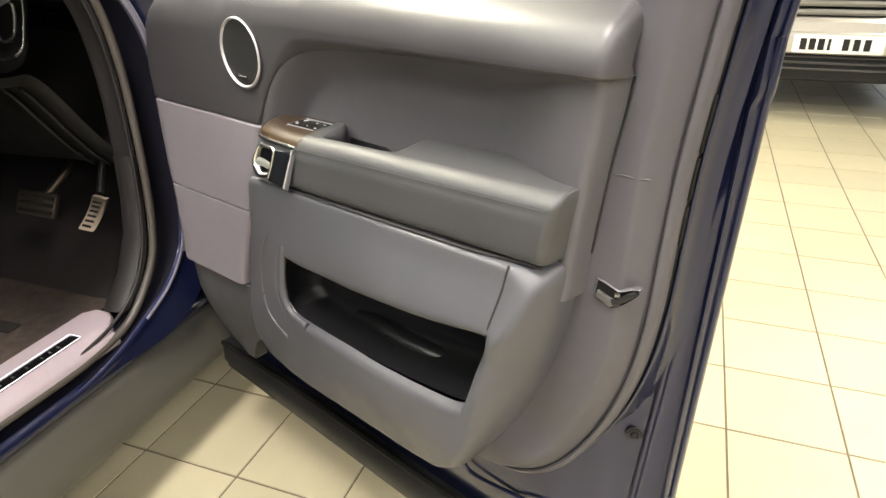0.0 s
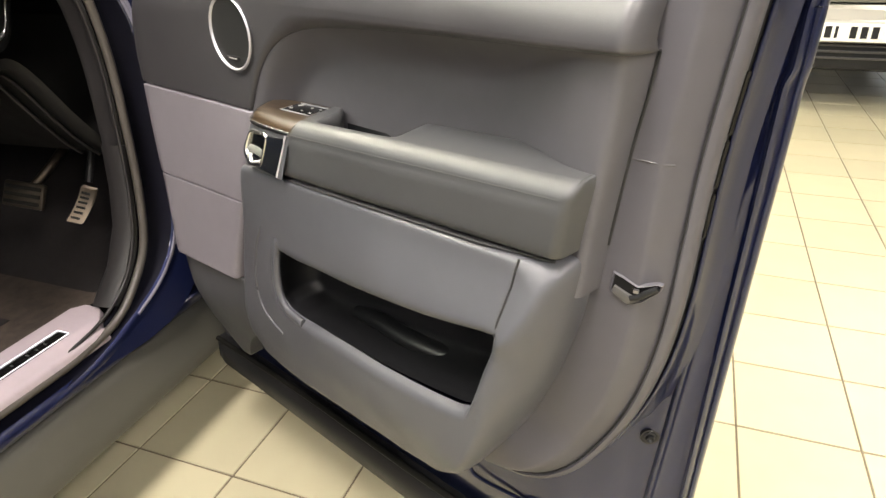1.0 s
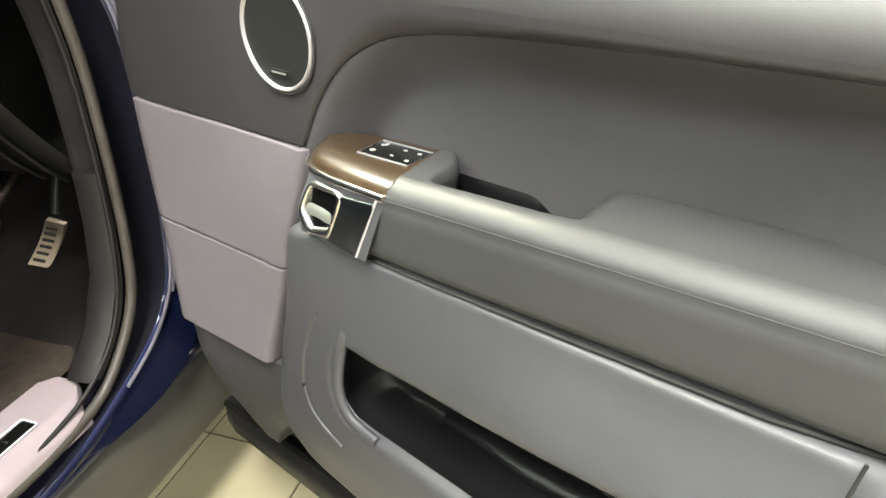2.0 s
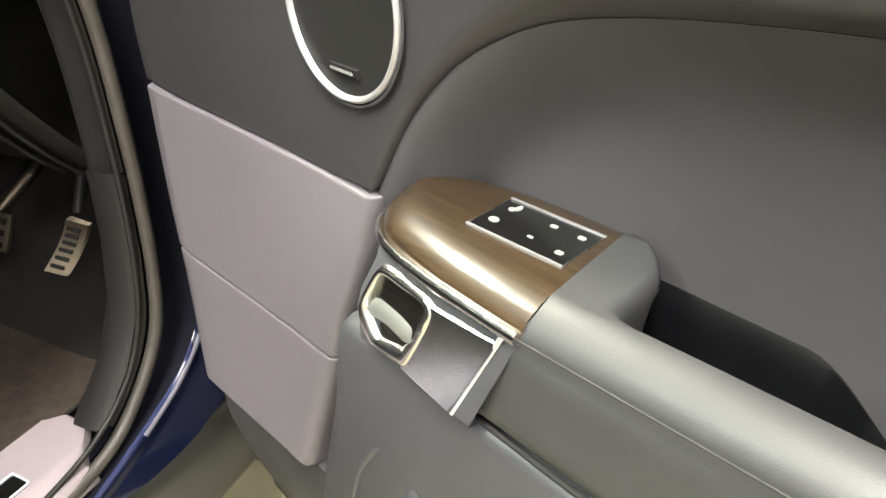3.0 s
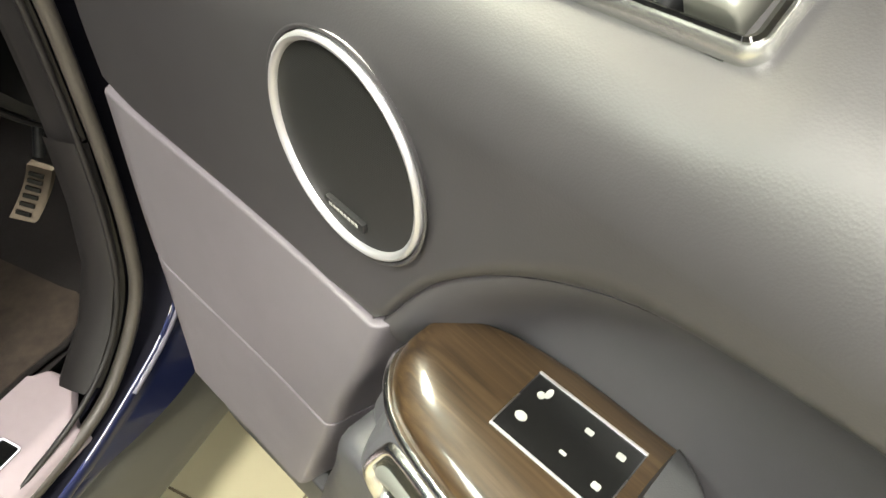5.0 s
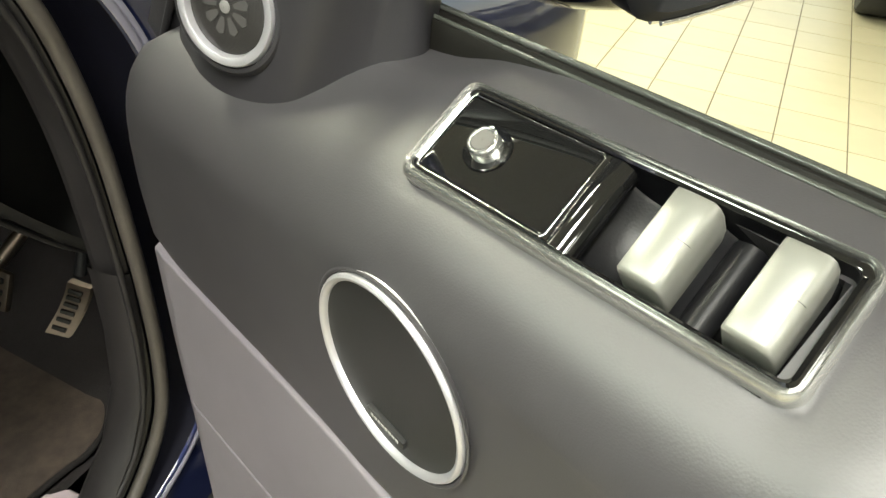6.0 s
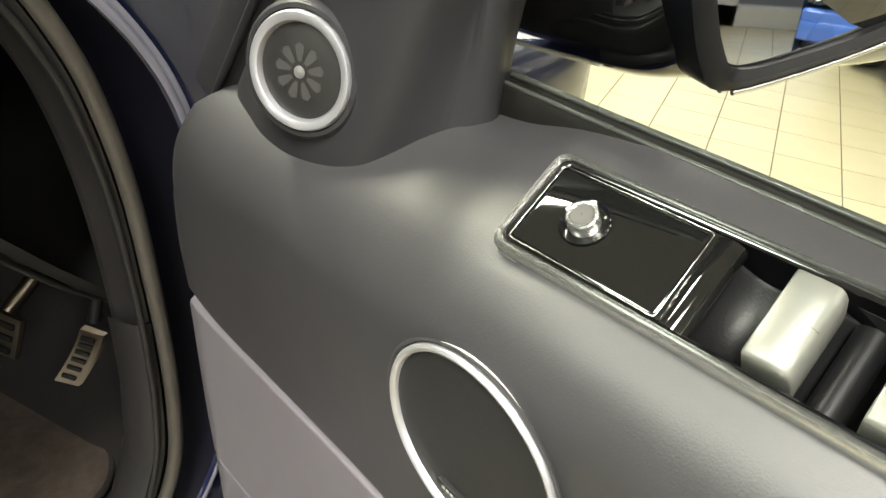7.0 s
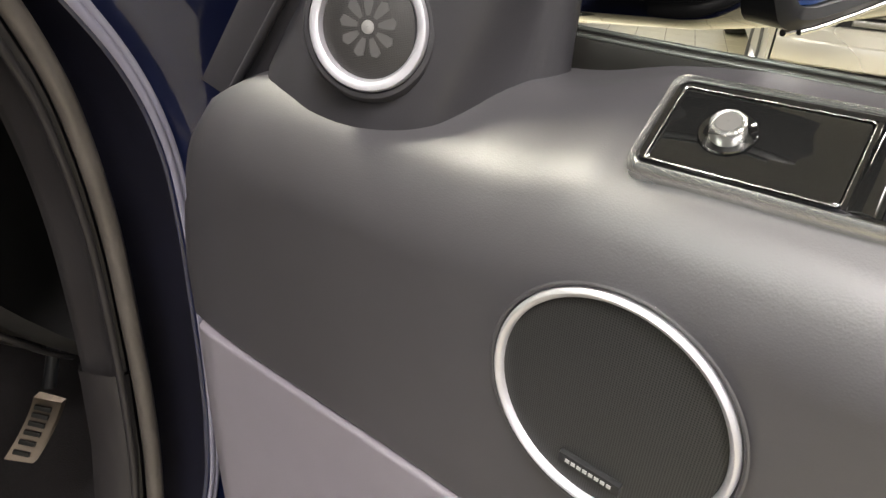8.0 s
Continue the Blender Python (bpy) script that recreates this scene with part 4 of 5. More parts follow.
    rows.append([(x, y, -0.011 - 0.011 * abs(math.sin(math.pi * (x - 0.0762) / 0.0375)) - (0.0 if 0.008 < y < 0.042 else -0.004)) for y in (0.0064, 0.0075, 0.010, 0.025, 0.040, 0.0432, 0.0448)])
part("well_floor", grid_mesh("well_floor", rows, POCKET, angle=70), panel, "scooped black floor of the well")
# mirror adjuster
knob = part("mirror_knob", revolve("mirror_knob", [(0.0066, -0.001), (0.0066, 0.0052), (0.0064, 0.0060), (0.0058, 0.0066), (0.0050, 0.0064), (0.0046, 0.0060), (0.0002, 0.0058)], PANELFRAME, 40, 30), panel, "satin chrome mirror adjuster knob", pose(0.0285, 0.0260, 0.001))
part("knob_cap", revolve("knob_cap", [(0.0046, 0.0050), (0.0046, 0.0063), (0.0044, 0.0065), (0.0002, 0.0066)], KNOBCAP, 32), knob)
part("knob_recess", revolve("knob_recess", [(0.0105, 0.0), (0.0102, 0.0006), (0.0096, 0.0004), (0.0070, -0.0006), (0.0002, -0.0006)], GLOSSBLACK, 40), knob, "", pose(0, 0, 0.0004))


def window_switch(x):
    rows = []
    for y, drop, end in ((0.0090, 0.0120, 0.0012), (0.0092, 0.0020, 0.0006), (0.0098, 0.0006, 0.0001), (0.0110, 0.0, 0.0), (0.018, -0.0002, 0.0), (0.027, -0.0004, 0.0), (0.036, -0.0002, 0.0), (0.0430, 0.0, 0.0), (0.0444, 0.0007, 0.0002), (0.0450, 0.0024, 0.0008), (0.0452, 0.012, 0.0012)):
        top = 0.0046 - drop
        rows.append([(x + u, y, z) for u, z in ((-0.0072 + end, -0.014), (-0.0074 + end, min(top, 0.0036)), (-0.0071 + end, top - 0.0003), (-0.0064 + end, top), (0.0, top + 0.0003), (0.0052 - end, top), (0.0068 - end, top - 0.0006), (0.0081 - end, top - 0.0022), (0.0093 - end, top - 0.0060), (0.0099 - end, -0.014))])
    return part("window_switch", grid_mesh("window_switch", rows, SWITCH, close_u=True, caps=True, angle=45), panel, "satin silver window switch")


for x in (0.1090, 0.1455):
    sw = window_switch(x)
    tube("switch_line", [(x + 0.0020, 0.0272, 0.00500), (x + 0.0052, 0.0272, 0.0049), (x + 0.0068, 0.0272, 0.0043), (x + 0.0080, 0.0272, 0.0030)], 0.00016, JAMB, sw, seg=6)
tube("switch_divider", [(0.1290, 0.008, -0.012), (0.1290, 0.042, -0.012)], 0.006, WELL, panel, flat=0.8)

# the window's rubber seals
SEAL = [(-0.090, 1.228), (-0.0915, 1.2360), (-0.0930, 1.2385), (-0.0960, 1.2390), (-0.0980, 1.2372), (-0.0990, 1.2372), (-0.1005, 1.2400), (-0.1050, 1.2410), (-0.1065, 1.2392), (-0.1080, 1.2390), (-0.1110, 1.2385), (-0.1130, 1.2350), (-0.1135, 1.19), (-0.090, 1.19)]
rows = [[d(u, n, z - 0.003 + 0.001 * sm(0.3, 0.5, u)) for n, z in SEAL] for u in (0.262, 0.35, 0.45, 0.6, 0.8, 1.06)]
part("window_seal", grid_mesh("window_seal", rows, RUBBER, close_u=True, caps=True, angle=30), door, "ribbed black rubber window seal")
# ribs lighter than the rubber, so their highlights are partly in the colour
for n, z in ((-0.0950, 1.2392), (-0.1030, 1.2412), (-0.1095, 1.2388)):
    tube("seal_rib", [d(u, n, z - 0.003 + 0.001 * sm(0.3, 0.5, u)) for u in (0.262, 0.35, 0.45, 0.6, 0.8, 1.06)], 0.0014, SEALRIB, door, "rib of the window seal, lighter grey for its highlight")
box("outer_waist_trim", (0.30, 0.122, 1.170), (1.08, 0.158, 1.200), BLACKPL, door, "black outer waist trim", bevel=0.006)

# rear and front uprights of the window frame
rows = []
for z, s in ((1.1852, 0.0), (1.21, 0.003), (1.30, 0.013), (1.42, 0.021), (1.60, 0.016)):
    rows.append([d(u + s, n, z) for u, n in [(1.021, -0.1075)] + rear_edge(z) + [(1.10, -0.176), (1.04, -0.160), (1.025, -0.13)]])
part("rear_window_frame", grid_mesh("rear_window_frame", rows, BLUE, close_u=True, caps=True, angle=60), door, "dark blue window frame upright")
rows = []
for z, s in ((1.17, 0.030), (1.25, 0.105), (1.35, 0.20), (1.5, 0.34)):
    rows.append([d(u + s, n, z) for u, n in ((0.015, -0.030), (0.055, -0.022), (0.085, -0.030), (0.10, -0.060), (0.085, -0.12), (0.03, -0.125), (0.0, -0.08))])
for du, dn in ((0.062, -0.0215), (0.088, -0.034)):
    tube("frame_ridge", [d(du + q, dn, z) for z, q in ((1.17, 0.030), (1.25, 0.105), (1.35, 0.20), (1.5, 0.34))], 0.0028, PODTRIM, door, "raised ridge along the window frame")
part("front_window_frame", grid_mesh("front_window_frame", rows, PODTRIM, close_u=True, caps=True, angle=40), door, "charcoal front window frame")

# tweeter pod in the corner of the window
POD = [(0.148, -0.014), (0.175, -0.0085), (0.20, -0.0050), (0.2275, -0.0055), (0.253, -0.0110), (0.270, -0.0185), (0.2785, -0.0275), (0.287, -0.0420), (0.299, -0.0600), (0.3090, -0.0780), (0.3035, -0.0920), (0.2880, -0.106), (0.22, -0.120), (0.15, -0.10), (0.130, -0.05), (0.134, -0.026)]
rows = []
for z, shift, taper in ((1.14, 0.0, 0.0), (1.185, 0.0, 0.0), (1.20, 0.002, 0.006), (1.25, 0.030, 0.036), (1.30, 0.062, 0.064), (1.36, 0.105, 0.095), (1.45, 0.17, 0.14)):
    row = []
    for u, n in curve_through(POD, 4, True):
        k = sm(0.24, 0.14, u)
        row.append(d(u + shift * k + (z - 1.2) * 0.25 * sm(0.18, 0.27, u) * (1 - sm(0.275, 0.305, u)), n - taper * 0.35 * (1 - sm(-0.050, -0.075, n)), z))
    rows.append(row)
pod = part("tweeter_pod", grid_mesh("tweeter_pod", rows, PODTRIM, close_u=True, caps=True, angle=70), door, "charcoal plastic tweeter pod in the window corner")
TW = pose(0.2385, 0.0115, 1.2390) @ pose(0, 0, 0, 0, 0, 25) @ pose(0, 0, 0, 80, 0, 0) @ Matrix.Scale(0.87, 4)
tweeter = part("tweeter", revolve("tweeter", [(0.0345, -0.012), (0.0345, 0.003), (0.0335, 0.0048), (0.0312, 0.0052), (0.0288, 0.0042), (0.0276, 0.0012), (0.0274, -0.006)], RING, 64), door, "round tweeter with a bright silver ring", TW)
part("tweeter_grille", revolve("tweeter_grille", [(0.0276, 0.0002), (0.022, 0.0016), (0.012, 0.0024), (0.0002, 0.0027)], TWMESH, 56), tweeter, "fine dark mesh over the tweeter")
part("tweeter_collar", revolve("tweeter_collar", [(0.045, -0.034), (0.0405, -0.001), (0.038, 0.0022), (0.0355, 0.0026), (0.0347, 0.0)], PODTRIM, 64), tweeter)
part("tweeter_hub", revolve("tweeter_hub", [(0.0038, 0.0020), (0.0036, 0.0030), (0.0020, 0.0036), (0.0002, 0.0038)], DIMPALE, 24), tweeter, "pale hub behind the mesh", pose(0.0, 0.0, 0.0))
for k in range(9):
    a = 2 * math.pi * k / 9 + 0.2
    petal = [(0.0046, -0.0007), (0.0105, -0.0024), (0.0150, -0.0030), (0.0168, 0.0), (0.0150, 0.0030), (0.0105, 0.0024), (0.0046, 0.0007)]
    part("petal", plate_mesh("petal", petal, 0.0006, DIMGREY, 0.0), tweeter, "", pose(0, 0, 0.00255) @ pose(0, 0, 0, 0, 0, math.degrees(a)))

# catch in the rear trim
LOCK = pose(1.0535, 0.0300, 0.907) @ pose(0, 0, 0, 0, 0, 10) @ pose(0, 0, 0, 90, 0, 0)
lo = [(-0.024, 0.019), (-0.0137, 0.0160), (0.0034, 0.0085), (0.0230, 0.0170), (0.0285, 0.0165), (0.0275, 0.0090), (0.0100, -0.0100), (-0.0046, -0.0180), (-0.0265, -0.0040)]
li = [(-0.0215, 0.0160), (-0.0125, 0.0132), (0.0036, 0.0060), (0.0235, 0.0145), (0.0262, 0.0142), (0.0255, 0.0095), (0.0085, -0.0080), (-0.0045, -0.0150), (-0.0238, -0.0030)]
lock = part("lock_catch", ring_between("lock_catch", lo, li, 0.005, REARTRIM, 0.0016), door, "dark metal catch in a small recess of the rear trim", LOCK)
# no hollow here: a flat black plate gives the recess its darkness
part("catch_recess", plate_mesh("catch_recess", li, 0.004, WELL, 0.0), lock, "flat black plate for the shade in the recess", pose(0, 0, 0.0006))
part("catch_block", plate_mesh("catch_block", [(-0.0225, -0.001), (-0.0205, 0.004), (-0.004, -0.003), (0.005, -0.004), (0.007, -0.008), (-0.0045, -0.0142), (-0.0225, -0.0035)], 0.004, KNOBCAP, 0.001), lock, "dark grey foot of the catch", pose(0, 0, 0.0044))
tube("catch_hook", curve_through([(-0.002, -0.006, 0.004), (0.006, -0.002, 0.0055), (0.015, 0.006, 0.0055), (0.0245, 0.0135, 0.004)], 5), 0.0036, BLACKPL, lock, "black hook of the catch", seg=10, flat=0.7)
part("catch_tongue", box_mesh("catch_tongue", 0.006, 0.005, 0.003, DARKCHROME, 0.0008), lock, "bright tongue of the catch", pose(0.0030, 0.0035, 0.0030))

# fixing bolt low on the painted edge
BOLT = pose(1.0625, 0.1195, 0.643) @ pose(0, 0, 0, 0, 0, 35) @ pose(0, 0, 0, 90, 0, 0)
bolt = part("fixing_bolt", revolve("fixing_bolt", [(0.0095, -0.004), (0.0095, 0.001), (0.0085, 0.002), (0.006, 0.0022), (0.0055, 0.0055), (0.0045, 0.006), (0.002, 0.004), (0.0002, 0.004)], BLACKPL, 20, 30), door, "small dark fixing bolt", BOLT)
part("bolt_washer", revolve("bolt_washer", [(0.0125, -0.004), (0.0125, 0.0), (0.012, 0.0006), (0.0002, 0.0006)], BLACKPL, 24, 30), bolt)
box("edge_clip", (1.022, 0.080, 0.655), (1.034, 0.094, 0.685), BLACKPL, door, "small black clip beside the trim", bevel=0.003)

# door mirror
HOUSING = [(0.205, -0.130), (0.23, -0.135), (0.30, -0.138), (0.356, -0.152), (0.408, -0.237), (0.445, -0.337), (0.430, -0.377), (0.338, -0.387), (0.225, -0.310), (0.185, -0.180)]
plan = curve_through(HOUSING, 4, True)
mu = sum(p[0] for p in plan) / len(plan)
mn = sum(p[1] for p in plan) / len(plan)
rows = []
for z, k in ((1.234, 0.55), (1.238, 0.78), (1.246, 0.92), (1.259, 0.99), (1.31, 1.03), (1.37, 1.0), (1.40, 0.9), (1.415, 0.7), (1.418, 0.5)):
    rows.append([d(mu + (u - mu) * k, mn + (n - mn) * k, z + 0.05 * (u - 0.37) * (z < 1.27)) for u, n in plan])
housing = part("door_mirror", grid_mesh("door_mirror", rows, GLOSSBLACK, close_u=True, caps=True, angle=50), door, "black door mirror housing")
A0, A1 = Vector(d(0.362, -0.154, 0.0)), Vector(d(0.440, -0.345, 0.0))
along = (A1 - A0).normalized()
MIR = Matrix(((along.x, 0, along.y, A0.x), (along.y, 0, -along.x, A0.y), (0, 1, 0, 0), (0, 0, 0, 1)))
if MIR.to_3x3().determinant() < 0:
    MIR = Matrix(((along.x, 0, -along.y, A0.x), (along.y, 0, along.x, A0.y), (0, 1, 0, 0), (0, 0, 0, 1)))
face = 1.0 if (MIR.to_3x3() @ Vector((0, 0, 1))).x > 0 else -1.0
go = [(0.0015, 1.258), (0.018, 1.2435), (0.06, 1.249), (0.12, 1.264), (0.175, 1.285), (0.195, 1.31), (0.195, 1.375), (0.17, 1.392), (-0.022, 1.392), (-0.038, 1.372), (-0.028, 1.325), (-0.013, 1.287)]
go = curve_through(go, 4, True)
gi = [(lerp(x, 0.097, 0.11), lerp(y, 1.32, 0.14 + 0.04 * sm(0.08, 0.16, x))) for x, y in go]
lift = 0.016 * face
bezel_rows = [[(x, y, -0.02 * face) for x, y in go], [(x, y, lift) for x, y in go], [(lerp(a[0], b[0], 0.5), lerp(a[1], b[1], 0.5), lift + 0.003 * face) for a, b in zip(go, gi)], [(x, y, lift) for x, y in gi], [(x, y, lift - 0.006 * face) for x, y in gi]]
part("mirror_bezel", grid_mesh("mirror_bezel", bezel_rows, MIRBEZEL, close_u=True), housing, "black mirror bezel", MIR)
gm = mesh_of("mirror_glass", [(x, y, lift - 0.004 * face) for x, y in gi], [tuple(range(len(gi)))], MIRROR, smooth=False)
part("mirror_glass", gm, housing, "flat mirror glass", MIR @ pose(0.09, 1.26, 0) @ pose(0, 0, 0, -4 * face, 0, 0) @ pose(-0.09, -1.26, 0))
low = [p for p in go if p[1] < 1.30 and p[0] > 0.024]
tube("chrome_lower_edge", [(x, y - 0.001, lift + 0.0005 * face) for x, y in sorted(low)], 0.0016, CHROME, housing, "bright lower edge").matrix_local = MIR
tube("chrome_lower_edge", [(x, y - 0.003, lift - 0.0085 * face) for x, y in sorted(low)], 0.0020, CHROME, housing, "second bright line along the foot").matrix_local = MIR


# ---- the car's body round the door opening ----
car = thing("car", "dark blue car with its driver's door open, seen along the sill", "car", pose(0, 0, 0))
SEALLINE = curve_through([(-0.9, 0.478), (0.2, 0.474), (0.5, 0.470), (0.7, 0.466), (0.80, 0.468), (0.905, 0.489), (0.975, 0.545), (1.024, 0.615), (1.045, 0.70), (1.056, 0.80), (1.061, 0.90), (1.063, 1.0), (1.056, 1.09), (1.040, 1.165), (1.00, 1.25), (0.90, 1.385), (0.72, 1.55), (0.5, 1.66)], 6)
LIPLINE = curve_through([(-0.9, 0.425), (0.2, 0.425), (0.5, 0.425), (0.72, 0.430), (0.83, 0.446), (0.945, 0.487), (1.038, 0.535), (1.098, 0.605), (1.122, 0.70), (1.131, 0.80), (1.135, 0.90), (1.136, 0.98), (1.130, 1.06), (1.105, 1.135), (1.055, 1.21), (0.94, 1.345), (0.74, 1.51), (0.5, 1.63)], 6)
INNERLINE = curve_through([(-0.9, 0.49), (0.2, 0.49), (0.5, 0.485), (0.7, 0.484), (0.79, 0.492), (0.88, 0.513), (0.955, 0.56), (1.0, 0.63), (1.022, 0.71), (1.034, 0.80), (1.041, 0.90), (1.043, 1.0), (1.036, 1.085), (1.02, 1.155), (0.98, 1.235), (0.88, 1.365), (0.70, 1.53), (0.5, 1.64)], 6)


def strip(lines):
    return [[(x, y, z) for y, z in line] for line, x in lines]


def upper_part(lines):
    """The same strip without the run along the sill."""
    start = next(i for i, (y, z) in enumerate(SEALLINE) if y > 0.93)
    return [row[start:] for row in strip(lines)]


def mix(a, b, t):
    return [(lerp(p[0], q[0], t), lerp(p[1], q[1], t)) for p, q in zip(a, b)]


# black colour stands in for deep shade on the body-blue jamb
part("jamb", grid_mesh("jamb", strip([(SEALLINE, -1.088), (mix(SEALLINE, LIPLINE, 0.2), -1.100), (mix(SEALLINE, LIPLINE, 0.5), -1.106), (mix(SEALLINE, LIPLINE, 0.8), -1.095), (mix(SEALLINE, LIPLINE, 0.93), -1.070), (LIPLINE, -1.060)]), JAMBSHADE, angle=60), car, "channel of the door jamb, coloured black for its deep shade")
wing_rows = []
for i, (y, z) in enumerate(LIPLINE):
    a, b = LIPLINE[max(i - 1, 0)], LIPLINE[min(i + 1, len(LIPLINE) - 1)]
    t = Vector((b[0] - a[0], b[1] - a[1])).normalized()
    out = Vector((t.y, -t.x))
    k = sm(0.70, 1.03, y) * sm(1.36, 1.15, z)
    kz = lerp(0.30, 1.0, sm(0.50, 0.90, z))
    wing_rows.append([(-1.060, y, z), (-1.054, y + out.x * 0.004, z + out.y * 0.004), (-1.052, y + out.x * 0.010, z + out.y * 0.010), (-1.056 + 0.010 * k * kz, y + out.x * 0.018, z + out.y * 0.018),
                      (-1.058 + 0.030 * k * kz, y + out.x * 0.030, z + out.y * 0.030 * lerp(0.4, 1, k)), (-1.062 + 0.075 * k * kz, y + out.x * 0.055, z + out.y * lerp(0.055, 0.05, kz) * k), (-1.064 + 0.115 * k * kz, y + out.x * 0.085, z + out.y * lerp(0.095, 0.06, kz) * k)])
part("shut_edge", grid_mesh("shut_edge", wing_rows, BLUE, angle=60), car, "dark blue rolled edge of the door opening")
# pale strips laid on the blue edge, standing in for its highlights
for off, thick, label in ((0.0035, 0.0048, "pale lavender strip for the highlight on the wing's edge"), (0.0125, 0.0046, "second pale highlight strip beside it"), (0.030, 0.0030, "thin lavender highlight strip behind it")):
    path = []
    for i, (y, z) in enumerate(LIPLINE):
        a, b = LIPLINE[max(i - 1, 0)], LIPLINE[min(i + 1, len(LIPLINE) - 1)]
        t = Vector((b[0] - a[0], b[1] - a[1])).normalized()
        path.append((wing_rows[i][2 if off < 0.02 else 3][0] + 0.001, y + t.y * off, z - t.x * off))
    start = next(i for i, p in enumerate(path) if p[1] > (0.93 if off < 0.01 else 1.10))
    tube("edge_highlight", path[start:], thick, LIPGLEAM, car, label, up=(1, 0, 0), flat=0.5)
# one more pale strip as a highlight, next to the seal
inner_gleam = [(-1.090, y, z) for y, z in mix(SEALLINE, LIPLINE, 0.20) if y > 0.8 and z > 0.98]
tube("inner_highlight", inner_gleam, 0.0022, LIPGLEAM, car, "thin lavender highlight strip beside the seal", up=(1, 0, 0))
tube("door_seal", [(-1.072, y, z) for y, z in mix(SEALLINE, LIPLINE, 0.03)], 0.0092, SEALTRIM, car, "black rubber door seal", up=(1, 0, 0))
tube("seal_bead", [(-1.078, y, z) for y, z in mix(SEALLINE, INNERLINE, 0.85)], 0.0040, JAMB, car, "brown-grey trim bead beside the seal", up=(1, 0, 0))
part("pillar_trim", grid_mesh("pillar_trim", upper_part([(mix(SEALLINE, INNERLINE, 0.3), -1.080), (mix(SEALLINE, INNERLINE, 0.75), -1.086), (mix(SEALLINE, INNERLINE, 0.55), -1.100), (mix(SEALLINE, INNERLINE, 0.8), -1.118), (mix(SEALLINE, INNERLINE, 0.85), -1.128), (mix(SEALLINE, INNERLINE, 0.6), -1.134), (mix(SEALLINE, INNERLINE, -1.5), -1.145), (mix(SEALLINE, INNERLINE, -3.5), -1.16)]), JAMB, angle=60), car, "dark pillar trim inside the opening")
kick = []
for z in (0.845, 0.842, 0.83, 0.75, 0.66, 0.58, 0.52):
    y = interp([(0.50, 0.88), (0.56, 0.95), (0.63, 1.0), (0.71, 1.022), (0.80, 1.034), (0.90, 1.041)], z)
    e = 0.006 if z > 0.843 else 0.0
    kick.append([(-1.079, y + 0.016, z - e), (-1.078, y + 0.006, z), (-1.085, y + 0.0, z), (-1.105, y - 0.003, z), (-1.124, y - 0.004, z), (-1.134, y + 0.006, z - e), (-1.145, y + 0.08, z - e), (-1.16, y + 0.20, z - e)])
part("kick_panel", grid_mesh("kick_panel", kick, JAMB, angle=50), car, "dark grey kick panel at the foot of the pillar")

# sill: painted sill, silver tread plate with a lit badge, grey skirt
rows = []
for y in (-2.2, 0.3, 0.6, 0.8, 0.9, 1.0, 1.1, 1.2):
    rows.append([(-1.066, y, 0.435), (-1.058, y, 0.430), (-1.053, y, 0.422), (-1.053, y, 0.412), (-1.060, y, 0.402), (-1.075, y, 0.396), (-1.075, y, 0.36)])
part("sill_lip", grid_mesh("sill_lip", rows, BLUE, angle=50), car, "dark blue painted sill edge")
rows = []
for y in (-2.2, 0.0, 0.4, 0.8, 1.0, 1.15, 1.25, 1.30):
    rows.append([(-1.085, y, 0.400), (-1.068, y, 0.398), (-1.058, y, 0.388), (-1.050, y, 0.36), (-1.040, y, 0.30), (-1.037, y, 0.262), (-1.043, y, 0.248), (-1.07, y, 0.240), (-1.30, y, 0.235)])
part("sill_skirt", grid_mesh("sill_skirt", rows, SKIRT, angle=45), car, "grey plastic sill skirt")
rows = []
for f in [k / 28 for k in range(29)]:
    x = -1.068 - 0.122 * f
    yend = 0.872 + 0.046 * sm(0.05, 0.55, f) - 0.020 * sm(0.80, 1.0, f)
    z = 0.488 + 0.014 * sm(0.0, 0.30, f) + 0.002 * math.sin(f * 3.0) - 0.020 * round_off(f * 0.122, 0.01) / 0.01 * 0.4
    rows.append([(x, y, z) for y in (-1.9, 0.0, 0.3, 0.5, 0.6, 0.7, 0.8, yend - 0.02, yend - 0.008, yend - 0.002)] + [(x, yend, z - 0.002), (x, yend + 0.004, z - 0.014)])
plate_edge = [[(p[0] + 0.0008, p[1], p[2] - 0.02) for p in rows[0]]]
tread = part("tread_plate", grid_mesh("tread_plate", plate_edge + rows, SILL, angle=45), car, "pinkish silver sill tread plate")
BP = pose(-1.122, 0.60, 0.5062) @ pose(0, 0, 0, 0, 0.0, 0)
part("badge_strip", plate_mesh("badge_strip", rounded_rect(-0.0165, -0.55, 0.0165, 0.215, 0.004), 0.004, GLOSSBLACK, 0.0008), tread, "dark badge strip with a pale lit outline", BP)
tube("badge_outline", [(x - 1.122, y + 0.60, 0.5070) for x, y in rounded_rect(-0.0165, -0.55, 0.0165, 0.215, 0.004)], 0.0010, LITLINE, tread, "thin bright outline", closed=True)
for y in (0.775, 0.755, 0.735, 0.70, 0.668, 0.64, 0.61, 0.58):
    box("badge_bar", (-1.126, y - 0.007, 0.503), (-1.118, y - 0.003, 0.5065), DARKCHROME, tread, bevel=0.0004)

